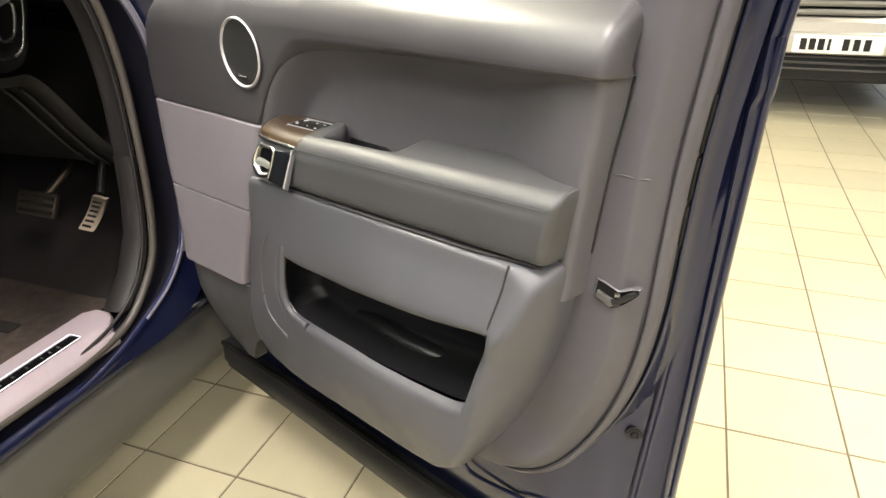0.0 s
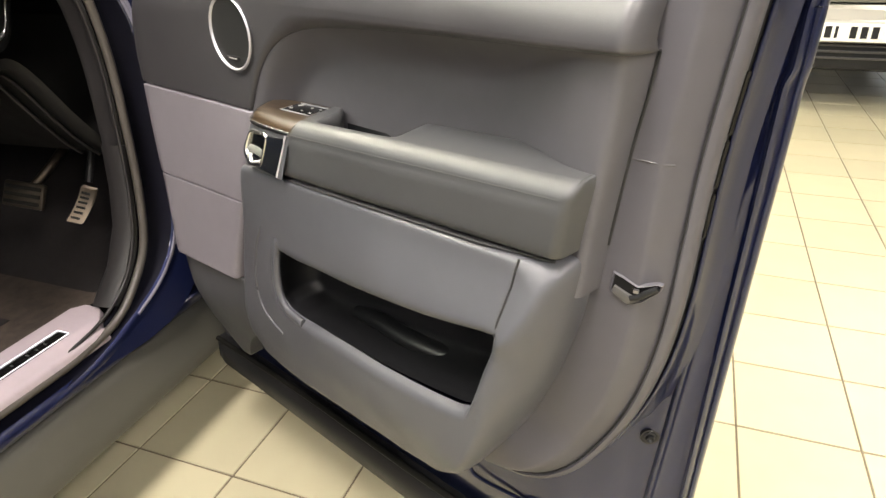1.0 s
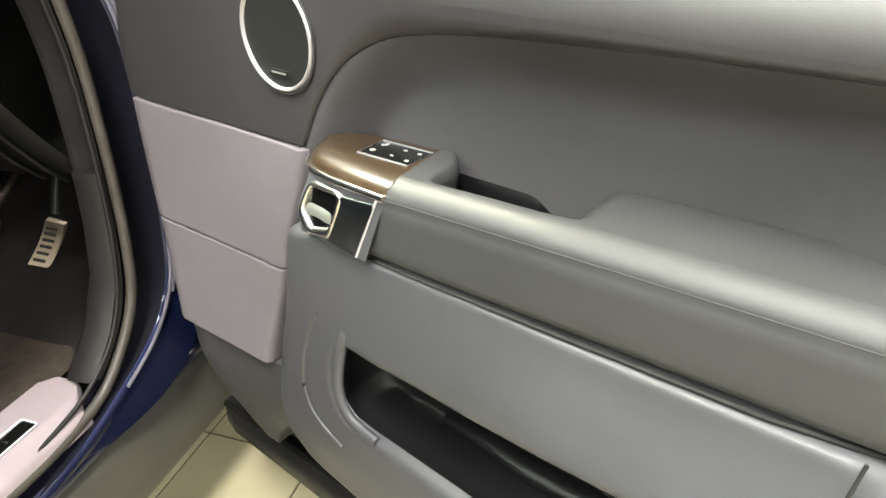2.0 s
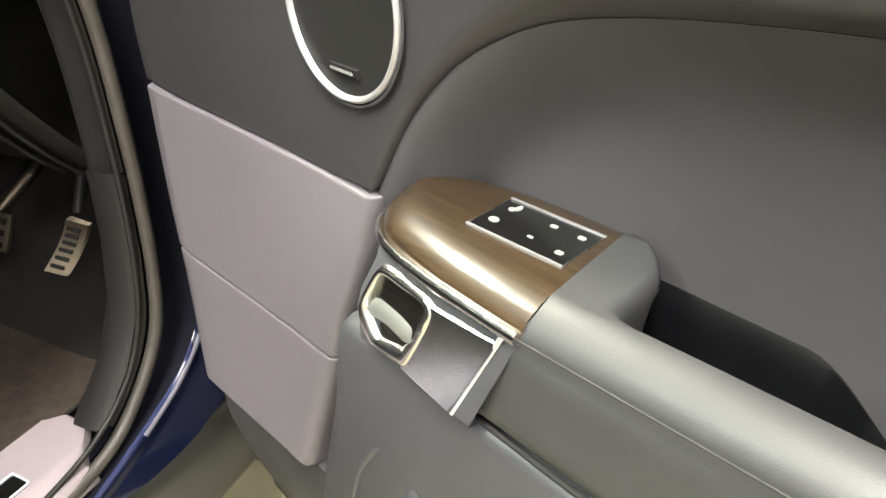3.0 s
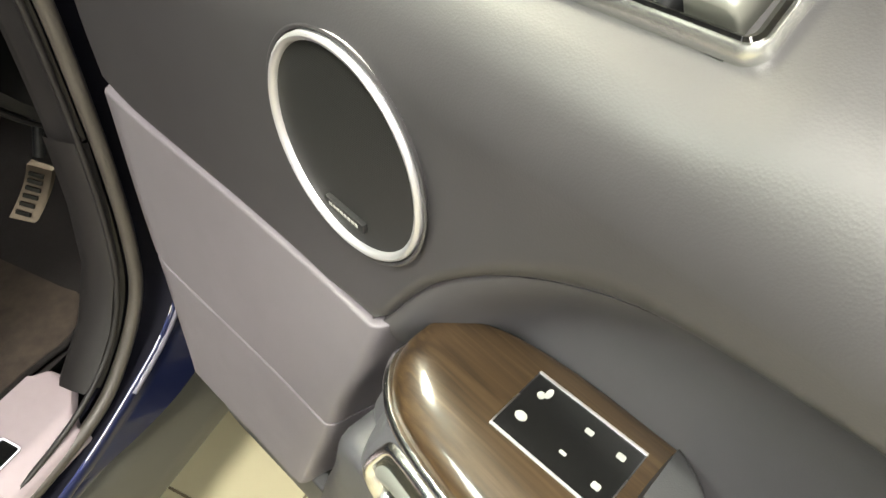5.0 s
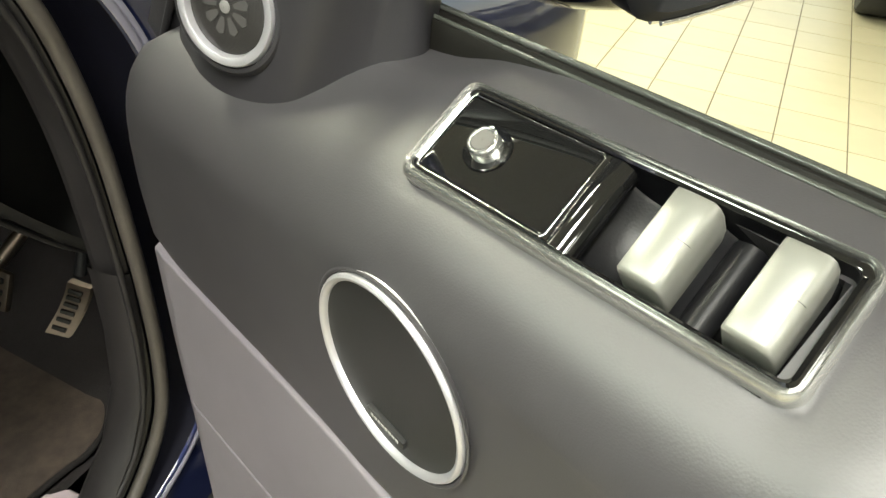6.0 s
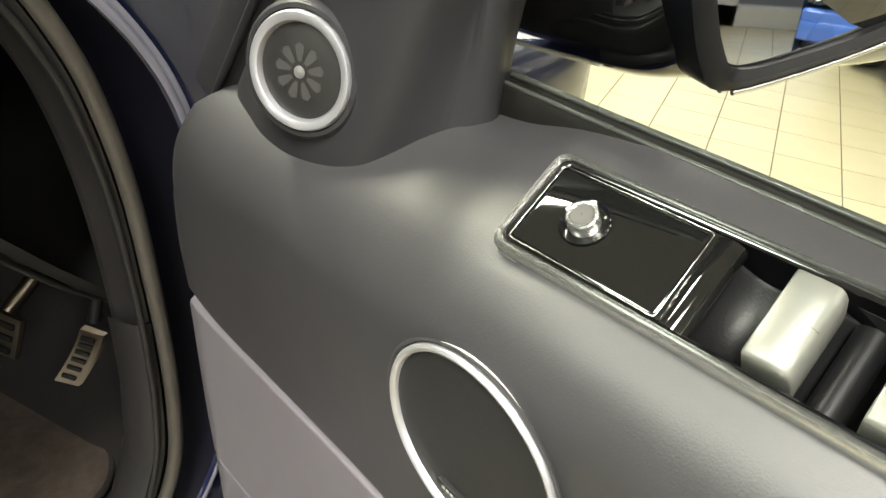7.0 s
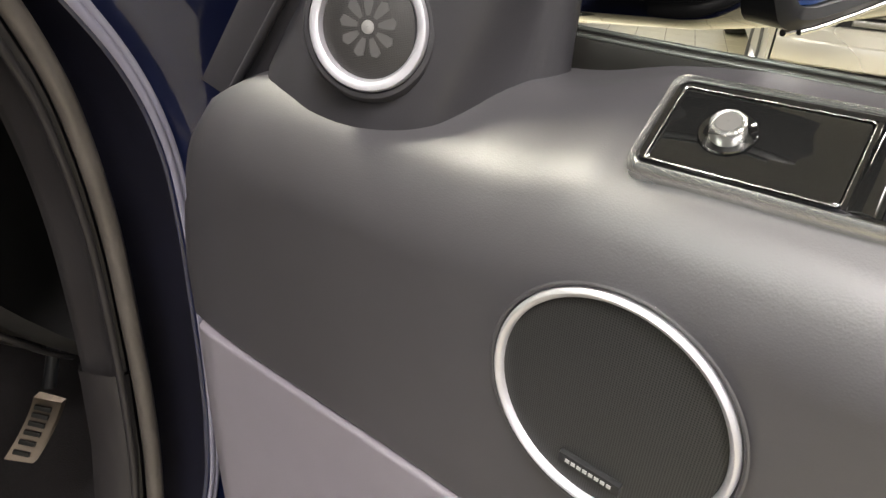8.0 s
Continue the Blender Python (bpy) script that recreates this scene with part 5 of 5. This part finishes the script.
# front wing, bonnet and the closing body behind
rows = []
for y in (1.205, 1.21, 1.23, 1.4, 1.55, 1.7, 1.8, 1.9, 2.0, 2.08, 2.16, 2.25, 2.35, 2.45, 2.55, 2.62, 2.65):
    fade = 0.22 * sm(2.28, 2.66, y) ** 1.5
    inw = 0.0 if y > 1.206 else 0.05
    flare = 0.055 * sm(1.45, 2.10, y) * (1 - sm(2.2, 2.6, y))
    row = [(-0.962 - inw - fade - q + flare * sm(0.30, 0.5, z) * sm(1.09, 0.90, z), y, z - 0.9 * fade * (z > 1.0)) for q, z in ((0.03, 0.30), (0.010, 0.40), (0.0, 0.60), (-0.012, 0.72), (-0.012, 0.80), (-0.010, 0.88), (-0.004, 0.95), (0.012, 1.03), (0.05, 1.085), (0.11, 1.10), (0.30, 1.115), (0.86, 1.135))]
    rows.append(row + [(-3.644 - x, yy, z) for x, yy, z in reversed(row[:-1])])
part("front_wing", grid_mesh("front_wing", rows, BLUE, angle=45), car, "dark blue front wings and bonnet")
rows = [[(x, 2.66 + 0.03 * (1 - (x + 1.822) ** 2 / 0.45), z) for x in (-2.46, -2.2, -1.822, -1.44, -1.18)] for z in (0.30, 0.42, 0.60, 0.75, 0.90)]
part("front_bumper", grid_mesh("front_bumper", rows, BLUE), car, "dark blue front bumper")
box("front_grille", (-2.25, 2.66, 0.66), (-1.40, 2.71, 0.86), BLACKPL, car, "black front grille", bevel=0.02)
for x in (-2.44, -1.38):
    box("front_headlight", (x, 2.55, 0.72), (x + 0.18, 2.68, 0.87), CARGLASS, car, "clear headlight", bevel=0.03)
rows = [[(-0.99, 1.195, z), (-1.06, 1.18, z), (-1.30, 1.20, z)] for z in (0.28, 0.5, 0.8, 1.0, 1.09)]
part("hinge_pillar", grid_mesh("hinge_pillar", rows, BLUE), car, "dark blue hinge pillar")
for z in (0.62, 0.95):
    hinge = box("hinge", (-1.005, 1.135, z - 0.03), (-0.955, 1.190, z + 0.03), BLUE, car, "painted door hinge", bevel=0.006)
rows = []
for y, z in [(p[0], p[1]) for p in LIPLINE if p[1] > 1.02 and p[0] < 1.14]:
    rows.append([(-1.062, y + 0.002, z + 0.002), (-1.058, y + 0.012, z + 0.012), (-1.044, y + 0.028, z + 0.024), (-1.018, y + 0.050, z + 0.044), (-1.006, y + 0.075, z + 0.065), (-1.03, y + 0.10, z + 0.085), (-1.21, y + 0.12, z + 0.09)])
part("windscreen_pillar", grid_mesh("windscreen_pillar", rows, BLUE, angle=60), car, "dark blue windscreen pillar")
rows = [[(-1.18, 1.21, 1.10), (-1.9, 1.27, 1.12), (-2.62, 1.21, 1.10)], [(-1.20, 0.62, 1.64), (-1.9, 0.66, 1.67), (-2.6, 0.62, 1.64)]]
part("windscreen", grid_mesh("windscreen", rows, CARGLASS), car, "dark tinted windscreen")
box("roof", (-2.62, -2.9, 1.66), (-1.16, 0.62, 1.74), BLUE, car, "dark blue roof", bevel=0.03)
box("far_side", (-2.75, -2.9, 0.3), (-2.66, 1.25, 1.12), BLUE, car, "far side of the body", bevel=0.02)
box("far_glass", (-2.70, -2.8, 1.10), (-2.665, 0.70, 1.68), CARGLASS, car, "dark far side windows", bevel=0.01)
box("underfloor", (-2.7, -2.9, 0.24), (-1.09, 1.9, 0.34), BLACKPL, car, "dark underfloor", bevel=0.02)
rows = []
for y in (-2.9, -2.6, -0.42, -0.36, -0.35):
    rows.append([(-0.96 - (0.06 if y > -0.355 or y < -2.8 else 0) + q, y, z) for q, z in ((-0.06, 0.36), (-0.02, 0.45), (0.0, 0.7), (0.005, 0.95), (-0.01, 1.2), (-0.08, 1.30), (-0.2, 1.66))])
part("rear_side", grid_mesh("rear_side", rows, BLUE, angle=45), car, "dark blue rear body side")
box("tail_panel", (-2.66, -3.0, 0.4), (-1.0, -2.92, 1.5), BLUE, car, "tailgate", bevel=0.03)


def wheel(x, y, side, parent):
    m = pose(x, y, 0.36) @ pose(0, 0, 0, 0, 90 * side, 0)
    t = part("wheel", revolve("wheel", [(0.24, -0.11), (0.30, -0.125), (0.345, -0.115), (0.36, -0.08), (0.36, 0.08), (0.345, 0.115), (0.30, 0.125), (0.24, 0.11)], TYRE, 48), parent, "black tyre on a silver wheel", m)
    part("rim", revolve("rim", [(0.245, 0.02), (0.245, 0.105), (0.232, 0.108), (0.222, 0.09), (0.215, 0.04), (0.05, 0.03), (0.0002, 0.03)], DARKCHROME, 48), t)
    for k in range(5):
        part("spoke", box_mesh("spoke", 0.05, 0.2, 0.03, SILVER, 0.008), t, "", pose(0, 0, 0.07) @ pose(0, 0, 0, 0, 0, 72 * k) @ pose(0, 0.12, 0))
    part("hub", revolve("hub", [(0.05, 0.05), (0.05, 0.085), (0.04, 0.095), (0.0002, 0.095)], SILVER, 24), t)
    return t


wheel(-1.09, 1.98, 1, car)
wheel(-2.55, 1.98, -1, car)
wheel(-2.55, -1.45, -1, car)
wheel(-1.08, -1.45, 1, car)

# ---- footwell ----
rows = []
for y in (-0.8, 0.0, 0.4, 0.8, 0.95, 1.05, 1.15, 1.25, 1.33, 1.38):
    z = 0.385 + 0.30 * sm(1.06, 1.40, y)
    rows.append([(x, y, z + (0.10 * sm(-1.22, -1.185, x))) for x in (-2.6, -1.95, -1.60, -1.4, -1.3, -1.24, -1.22, -1.205, -1.195, -1.185)])
part("carpet", grid_mesh("carpet", rows, CARPET, angle=60), car, "dark brown footwell carpet")
rows = [[(x, 1.38 + 0.02 * math.sin(5 * x), z) for x in (-2.65, -2.0, -1.6, -1.3, -1.15)] for z in (0.55, 0.7, 0.9, 1.1)]
part("bulkhead", grid_mesh("bulkhead", rows, FOOTWELL), car, "black felt bulkhead")
# lower dash with a piped edge
edge = curve_through([(0.70, 1.05), (0.86, 1.03), (0.93, 1.015), (1.015, 0.895), (1.06, 0.835), (1.095, 0.80)], 5)
rows = []
for x in (-1.15, -1.16, -1.2, -1.25, -1.4, -1.7, -2.2, -2.6):
    k = 0.02 if x > -1.155 else 0.0
    rows.append([(x, y - 0.04 * sm(-1.25, -1.6, x), z + k) for y, z in edge] + [(x, 1.12, 0.83), (x, 1.16, 0.9), (x, 1.2, 1.08)])
part("lower_dash", grid_mesh("lower_dash", rows, DASH, angle=60), car, "black lower dashboard")
tube("dash_piping", [(-1.252, y - 0.006, z - 0.004) for y, z in edge[10:]], 0.0045, JAMB, car, "grey piping along the lower dash", up=(1, 0, 0))
tube("dash_piping", [(-1.20, y - 0.006, z - 0.003) for y, z in edge[10:]], 0.0035, JAMB, car, "", up=(1, 0, 0))
rows = [[(-1.12, y, z), (-1.16, y, z), (-2.6, y - 0.1, z)] for y, z in ((0.62, 1.02), (0.72, 1.12), (0.95, 1.2), (1.10, 1.21))]
part("upper_dash", grid_mesh("upper_dash", rows, DASH), car, "black upper dashboard")
VENT = Matrix(((0, 0, 1, -1.288), (1, 0, 0, 1.0), (0, 1, 0, 1.12), (0, 0, 0, 1)))
vo = curve_through([(-0.055, -0.075), (-0.012, -0.088), (0.028, -0.066), (0.055, 0.0), (0.070, 0.06), (0.06, 0.10), (-0.04, 0.11), (-0.07, 0.02)], 5, True)
vi = [(lerp(x, 0, 0.26), lerp(y, 0.01, 0.26)) for x, y in vo]
vii = [(lerp(x, 0, 0.62), lerp(y, 0.01, 0.62)) for x, y in vo]
vent = part("air_vent", ring_between("air_vent", vo, vi, 0.02, DASH, 0.004), car, "outboard air vent with chrome outlines", VENT)
tube("chrome_outline", [(x, y, 0.003) for x, y in vi], 0.0032, CHROME, vent, "thin chrome outline", closed=True)
tube("chrome_outline", [(x, y, 0.003) for x, y in vii], 0.0048, CHROME, vent, "bright chrome outline", closed=True)
part("vent_cup", grid_mesh("vent_cup", [[(x, y, 0.0) for x, y in vi], [(x, y, -0.004) for x, y in vii], [(0.3 * x, 0.3 * y, -0.006) for x, y in vii]], BLACKPL, close_u=True, caps=True), vent)
# pedals
acc = part("accelerator_pedal", grid_mesh("accelerator_pedal", [[(x, y + 0.012 * (1 - (2 * k / 8 - 1) ** 2) * 0.6, z) for x, y, z in ((lerp(-1.284, -1.264, k / 8), lerp(1.022, 1.07, k / 8), lerp(0.652, 0.722, k / 8)), (lerp(-1.256, -1.236, k / 8), lerp(1.036, 1.083, k / 8), lerp(0.641, 0.711, k / 8)), (lerp(-1.253, -1.233, k / 8), lerp(1.042, 1.089, k / 8), lerp(0.644, 0.714, k / 8)), (lerp(-1.281, -1.261, k / 8), lerp(1.03, 1.078, k / 8), lerp(0.656, 0.726, k / 8)))] for k in range(9)], STEEL, close_u=True, caps=True, angle=30), car, "steel accelerator pedal with rubber ribs")
for k in range(6):
    q = 0.12 + 0.145 * k
    c = Vector((lerp(-1.270, -1.250, q), lerp(1.026, 1.073, q) + 0.007 * (1 - (2 * q - 1) ** 2), lerp(0.648, 0.718, q)))
    part("rubber_rib", box_mesh("rubber_rib", 0.020, 0.005, 0.006, RUBBER, 0.001), acc, "", Matrix.Translation(c) @ pose(0, 0, 0, -28, 17, 20))
acc.location = (-0.022, 0.015, -0.014)
tube("pedal_arm", [(-1.252, 1.085, 0.73), (-1.255, 1.12, 0.80), (-1.26, 1.15, 0.88)], 0.008, BLACKPL, acc, "black pedal arm")
brake = part("brake_pedal", box_mesh("brake_pedal", 0.115, 0.012, 0.062, STEEL, 0.006), car, "steel brake pedal with black rubber ribs", pose(-1.415, 1.035, 0.692) @ pose(0, 0, 0, -28, 4, 6))
for k in range(3):
    part("rubber_rib", box_mesh("rubber_rib", 0.098, 0.006, 0.009, RUBBER, 0.002), brake, "", pose(0, -0.0075, -0.019 + 0.018 * k))
tube("pedal_arm", [(0.01, 0.01, 0.02), (0.015, 0.05, 0.08), (0.02, 0.12, 0.20)], 0.011, STEEL, brake, "steel pedal arm")

# loose floor mat
mat_thing = thing("floor_mat", "dark brown velour floor mat in the driver's footwell", "floor mat", pose(-1.55, 0.72, 0.388))
outline = curve_through([(0.255, -0.6), (0.262, 0.15), (0.272, 0.28), (0.245, 0.345), (0.17, 0.385), (-0.02, 0.425), (-0.28, 0.43), (-0.31, 0.0), (-0.30, -0.6)], 5, True)
rows = [[(x * k, y * k, z) for x, y in outline] for k, z in ((1.0, 0.0), (1.0, 0.010), (0.985, 0.015), (0.95, 0.0135), (0.5, 0.013), (0.02, 0.013))]
part("mat_body", grid_mesh("mat_body", rows, MAT, close_u=True, angle=50), mat_thing)
tube("bound_edge", [(x, y, 0.009) for x, y in outline], 0.006, CARPET, mat_thing, "black bound edge", closed=True)
for k in range(4):
    box("heel_pad_rib", (0.02 - 0.18, -0.10 + 0.085 * k, 0.011), (0.20 - 0.10, -0.06 + 0.085 * k, 0.0165), CARPET, mat_thing, "dark pressed band in the mat", bevel=0.002)


# ---- showroom ----
XL, XR, YB, YF = -7.5, 8.5, -6.5, 10.5
T = 0.3023
X0, Y0 = -1.2210, 0.9713


def slab(name, lo, hi, mat, label, category, bevel=0.0):
    c = [(a + b) / 2 for a, b in zip(lo, hi)]
    ob = new(name, box_mesh(name, *[b - a for a, b in zip(lo, hi)], mat, bevel))
    ob.matrix_world = pose(*c)
    return tagged(ob, label, category, kind="structure")


floor = slab("floor", (XL, YB, -0.12), (XR, YF, -0.0035), GROUT, "cream ceramic floor tiles with thin grey-brown joints", "floor")
# north and south openings are assumed, to go with the two fill lamps
slab("wall_north_base", (XL - 0.2, YF, -0.1), (XR + 0.2, YF + 0.2, 0.7), WALLPAINT, "low white wall under the assumed rear glazing", "wall")
slab("wall_north_head", (XL - 0.2, YF, 3.0), (XR + 0.2, YF + 0.2, CEILING), WALLPAINT, "white wall over the assumed rear glazing", "wall")
for x0, x1 in ((XL - 0.2, -6.2), (-3.1, -2.8), (0.3, 0.6), (3.7, 4.0), (7.1, XR + 0.2)):
    slab("wall_north_pier", (x0, YF + 0.001, -0.1), (x1, YF + 0.199, CEILING - 0.001), WALLPAINT, "white pier of the assumed rear glazing", "wall")
slab("wall_south_base", (XL - 0.2, YB - 0.2, -0.1), (XR + 0.2, YB, 0.4), WALLPAINT, "low white wall under the assumed glazed front", "wall")
slab("wall_south_head", (XL - 0.2, YB - 0.2, 2.8), (XR + 0.2, YB, CEILING), WALLPAINT, "white wall over the assumed glazed front", "wall")
for x0, x1 in ((XL - 0.2, -5.1), (-2.2, -1.9), (1.0, 1.3), (3.9, 4.2), (6.2, XR + 0.2)):
    slab("wall_south_pier", (x0, YB - 0.199, -0.1), (x1, YB - 0.001, CEILING - 0.001), WALLPAINT, "white pier of the assumed glazed front", "wall")
slab("wall_west", (XL - 0.2, YB, -0.1), (XL, YF, CEILING), WALLPAINT, "plain off-white showroom wall", "wall")
# east wall with tall shop windows between piers
for y0, y1 in ((YB, -5.4), (-2.9, -2.3), (0.2, 0.8), (3.3, 3.9), (6.4, YF)):
    slab("wall_east_pier", (XR, y0, -0.1), (XR + 0.2, y1, CEILING), WALLPAINT, "white pier between shop windows", "wall")
slab("wall_east_base", (XR, YB, -0.1), (XR + 0.2, YF, 0.25), WALLPAINT, "low white wall under the shop windows", "wall")
slab("wall_east_head", (XR + 0.001, YB, 2.9), (XR + 0.199, YF, CEILING), WALLPAINT, "white wall over the shop windows", "wall")
slab("ceiling", (XL - 0.2, YB - 0.2, CEILING), (XR + 0.2, YF + 0.2, CEILING + 0.15), CEILPAINT, "plain white showroom ceiling", "ceiling")
slab("ground", (XR + 0.2, -60, -0.3), (140, 60, -0.15), GROUT, "plain paved ground outside", "ground")

# assumed fittings at the lamp positions, all out of view
first = None
for lx, ly in LAMPS:
    m = pose(lx, ly, CEILING)
    if first is None:
        first = thing("ceiling_light", "assumed white framed fluorescent ceiling light out of view, switched on", "ceiling light", m, "ceiling lights")
        f = part("frame", ring_between("frame", rounded_rect(-0.32, -0.63, 0.32, 0.63, 0.01), rounded_rect(-0.29, -0.60, 0.29, 0.60, 0.008), 0.06, ALUFRAME, 0.004), first, "", pose(0, 0, -0.075) @ pose(0, 0, 0, 180, 0, 0))
        part("diffuser", box_mesh("diffuser", 0.58, 1.20, 0.012, PANELGLOW, 0.002), first, "glowing white diffuser", pose(0, 0, -0.060))
    else:
        copy_thing(first, m)


# ---- silver car facing the door ----
def front_car(name, label, paint, m, group=""):
    c = thing(name, label, "car", m, group)
    rows = []
    for x in [-0.92 + 1.84 * k / 20 for k in range(21)]:
        bow = 0.16 * (abs(x) / 0.92) ** 2.6
        rows.append([(x * 0.99, 0.05 + bow, 0.456), (x, 0.0 + bow, 0.462), (x, -0.015 + bow, 0.475), (x, -0.02 + bow, 0.56), (x, -0.014 + bow, 0.596), (x, -0.004 + bow, 0.605), (x, 0.0 + bow, 0.665), (x, 0.02 + bow, 0.688), (x, 0.06 + bow, 0.692)])
    part("bumper", grid_mesh("bumper", rows, paint, angle=35), c, "painted front bumper")
    rows = [[(x * 0.96, y + 0.16 * (abs(x) / 0.92) ** 2.6, z) for y, z in ((0.07, 0.470), (0.06, 0.40), (0.05, 0.34), (0.06, 0.29), (0.25, 0.24), (0.6, 0.24))] for x in [-0.92 + 1.84 * k / 12 for k in range(13)]]
    part("lower_valance", grid_mesh("lower_valance", rows, BLACKPL), c, "black lower valance")
    for z in (0.435, 0.395, 0.355):
        rows = [[(x, 0.030 + 0.16 * (abs(x) / 0.92) ** 2.6 + a, z + b) for a, b in ((0.0, 0.0), (-0.004, 0.005), (0.0, 0.010), (0.03, 0.010), (0.03, 0.0))] for x in [-0.60 + 1.2 * i / 10 for i in range(11)]]
        part("lower_grille_bar", grid_mesh("lower_grille_bar", rows, KNOBCAP, close_u=True, caps=True), c, "dark bar of the lower grille")
    box("grille_backing", (-0.62, 0.10, 0.66), (0.62, 0.20, 0.92), BLACKPL, c, "black grille opening", bevel=0.02)
    for k in range(4):
        z = 0.702 + 0.053 * k
        rows = [[(x, 0.035 + 0.16 * (abs(x) / 0.92) ** 2.6 + a, z + b) for a, b in ((0.0, 0.0), (-0.008, 0.016), (0.0, 0.034), (0.05, 0.034), (0.05, 0.0))] for x in [-0.56 + 1.12 * i / 10 for i in range(11)]]
        part("grille_slat", grid_mesh("grille_slat", rows, SLAT, close_u=True, caps=True), c, "grey grille slat")
    for s in (-1, 1):
        hl = part("headlight", box_mesh("headlight", 0.30, 0.16, 0.17, CARGLASS, 0.035, 3), c, "clear headlight", pose(s * 0.74, 0.16, 0.80) @ pose(0, 0, 0, 0, 0, s * 18))
        for q in (-0.07, 0.06):
            part("lamp_lens", revolve("lamp_lens", [(0.05, 0.0), (0.048, 0.02), (0.03, 0.03), (0.0002, 0.033)], LAMPGLASS, 24), hl, "lit lens", pose(q, -0.075, 0.0) @ pose(0, 0, 0, 90, 0, 0))
        wheel(s * 0.82, 0.95, s, c)
        wheel(s * 0.82, 3.75, s, c)
    rows = [[(x, y + 0.12 * (abs(x) / 0.9) ** 2.6, z - 0.05 * (abs(x) / 0.9) ** 3) for y, z in ((0.10, 0.90), (0.13, 0.96), (0.25, 1.02), (0.7, 1.07), (1.25, 1.10))] for x in [-0.92 + 1.84 * k / 12 for k in range(13)]]
    part("bonnet", grid_mesh("bonnet", rows, paint), c, "painted bonnet")
    for s in (-1, 1):
        rows = [[(s * (0.93 - 0.05 * (z > 1.0)), y, z) for z in (0.36, 0.5, 0.8, 1.0, 1.08)] for y in (0.16, 0.5, 1.3, 2.5, 3.8, 4.6)]
        part("body_side", grid_mesh("body_side", rows, paint), c, "painted body side")
    rows = [[(x, y, z) for x in (-0.86, -0.8, 0.8, 0.86)] for y, z in ((1.15, 1.08), (1.9, 1.66))]
    part("windscreen", grid_mesh("windscreen", rows, CARGLASS), c, "dark windscreen")
    for s in (-1, 1):
        rows = [[(s * 0.86, 1.2, 1.08), (s * 0.86, 2.6, 1.08), (s * 0.86, 4.5, 1.08)], [(s * 0.74, 1.92, 1.64), (s * 0.74, 2.8, 1.66), (s * 0.74, 4.2, 1.62)]]
        part("side_window", grid_mesh("side_window", rows, CARGLASS), c, "dark side windows")
    box("roof", (-0.76, 1.88, 1.63), (0.76, 4.3, 1.70), paint, c, "painted roof", bevel=0.03)
    box("tail", (-0.9, 4.5, 0.4), (0.9, 4.62, 1.62), paint, c, "tailgate", bevel=0.05)
    np_ = part("number_plate", plate_mesh("number_plate", rounded_rect(-0.26, -0.0555, 0.26, 0.0555, 0.01), 0.006, PLATEWHITE, 0.001), c, "white number plate with dark bars", pose(0, -0.032, 0.532) @ pose(0, 0, 0, 90, 0, 0))
    for k, x in enumerate((-0.20, -0.148, -0.096, -0.05, 0.045, 0.105, 0.165)):
        w = 0.018 if k == 3 else 0.038
        box("plate_bar", (x - w / 2, -0.036, -0.001), (x + w / 2, 0.036, 0.0012), BLACKPL, np_, bevel=0.0)
    return c


front_car("silver_car", "silver car with a slatted grille parked facing the open door", SILVER, pose(0.925, 4.91, 0, 0, 0, 0))
front_car("blue_car", "bright blue car parked across the showroom", MIDBLUE, pose(4.4, 2.2, 0, 0, 0, -75))
front_car("grey_car", "silver-grey car parked beyond the bonnet", SILVER, pose(-2.3, 5.6, 0, 0, 0, 8))

# ---- floor tiles ----
tile_mesh = box_mesh("tile", T - 0.0065, T - 0.0065, 0.006, TILE, 0.0006, 1)
rest = []
i0, i1 = math.floor((XL - X0) / T), math.ceil((XR - X0) / T)
j0, j1 = math.floor((YB - Y0) / T), math.ceil((YF - Y0) / T)
for i in range(i0 + 1, i1 - 1):
    for j in range(j0 + 1, j1 - 1):
        x, y = X0 + (i + 0.5) * T, Y0 + (j + 0.5) * T
        if -1.3 < x < 2.6 and -0.2 < y < 6.0 and (x > -0.9 or y < 2.2):
            ob = new("tile", tile_mesh)
            ob.parent = floor
            ob.matrix_parent_inverse = floor.matrix_world.inverted()
            ob.matrix_basis = pose(x, y, -0.003)
        else:
            rest.append((x, y))
h = T / 2 - 0.00325
verts, faces = [], []
for x, y in rest:
    k = len(verts)
    verts += [(x - h, y - h, -0.0035), (x + h, y - h, -0.0035), (x + h, y + h, -0.0035), (x - h, y + h, -0.0035)]
    verts += [(x - h + 0.001, y - h + 0.001, 0.0), (x + h - 0.001, y - h + 0.001, 0.0), (x + h - 0.001, y + h - 0.001, 0.0), (x - h + 0.001, y + h - 0.001, 0.0)]
    faces += [(k + 4, k + 5, k + 6, k + 7)] + [(k + a, k + (a + 1) % 4, k + 4 + (a + 1) % 4, k + 4 + a) for a in range(4)]
me = bpy.data.meshes.new("far_tiles")
me.from_pydata(verts, [], faces)
me.materials.append(TILE)
far = new("far_tiles", me)
far.parent = floor
far.matrix_parent_inverse = floor.matrix_world.inverted()
tagged(far, "cream floor tiles farther off", kind="stuff")
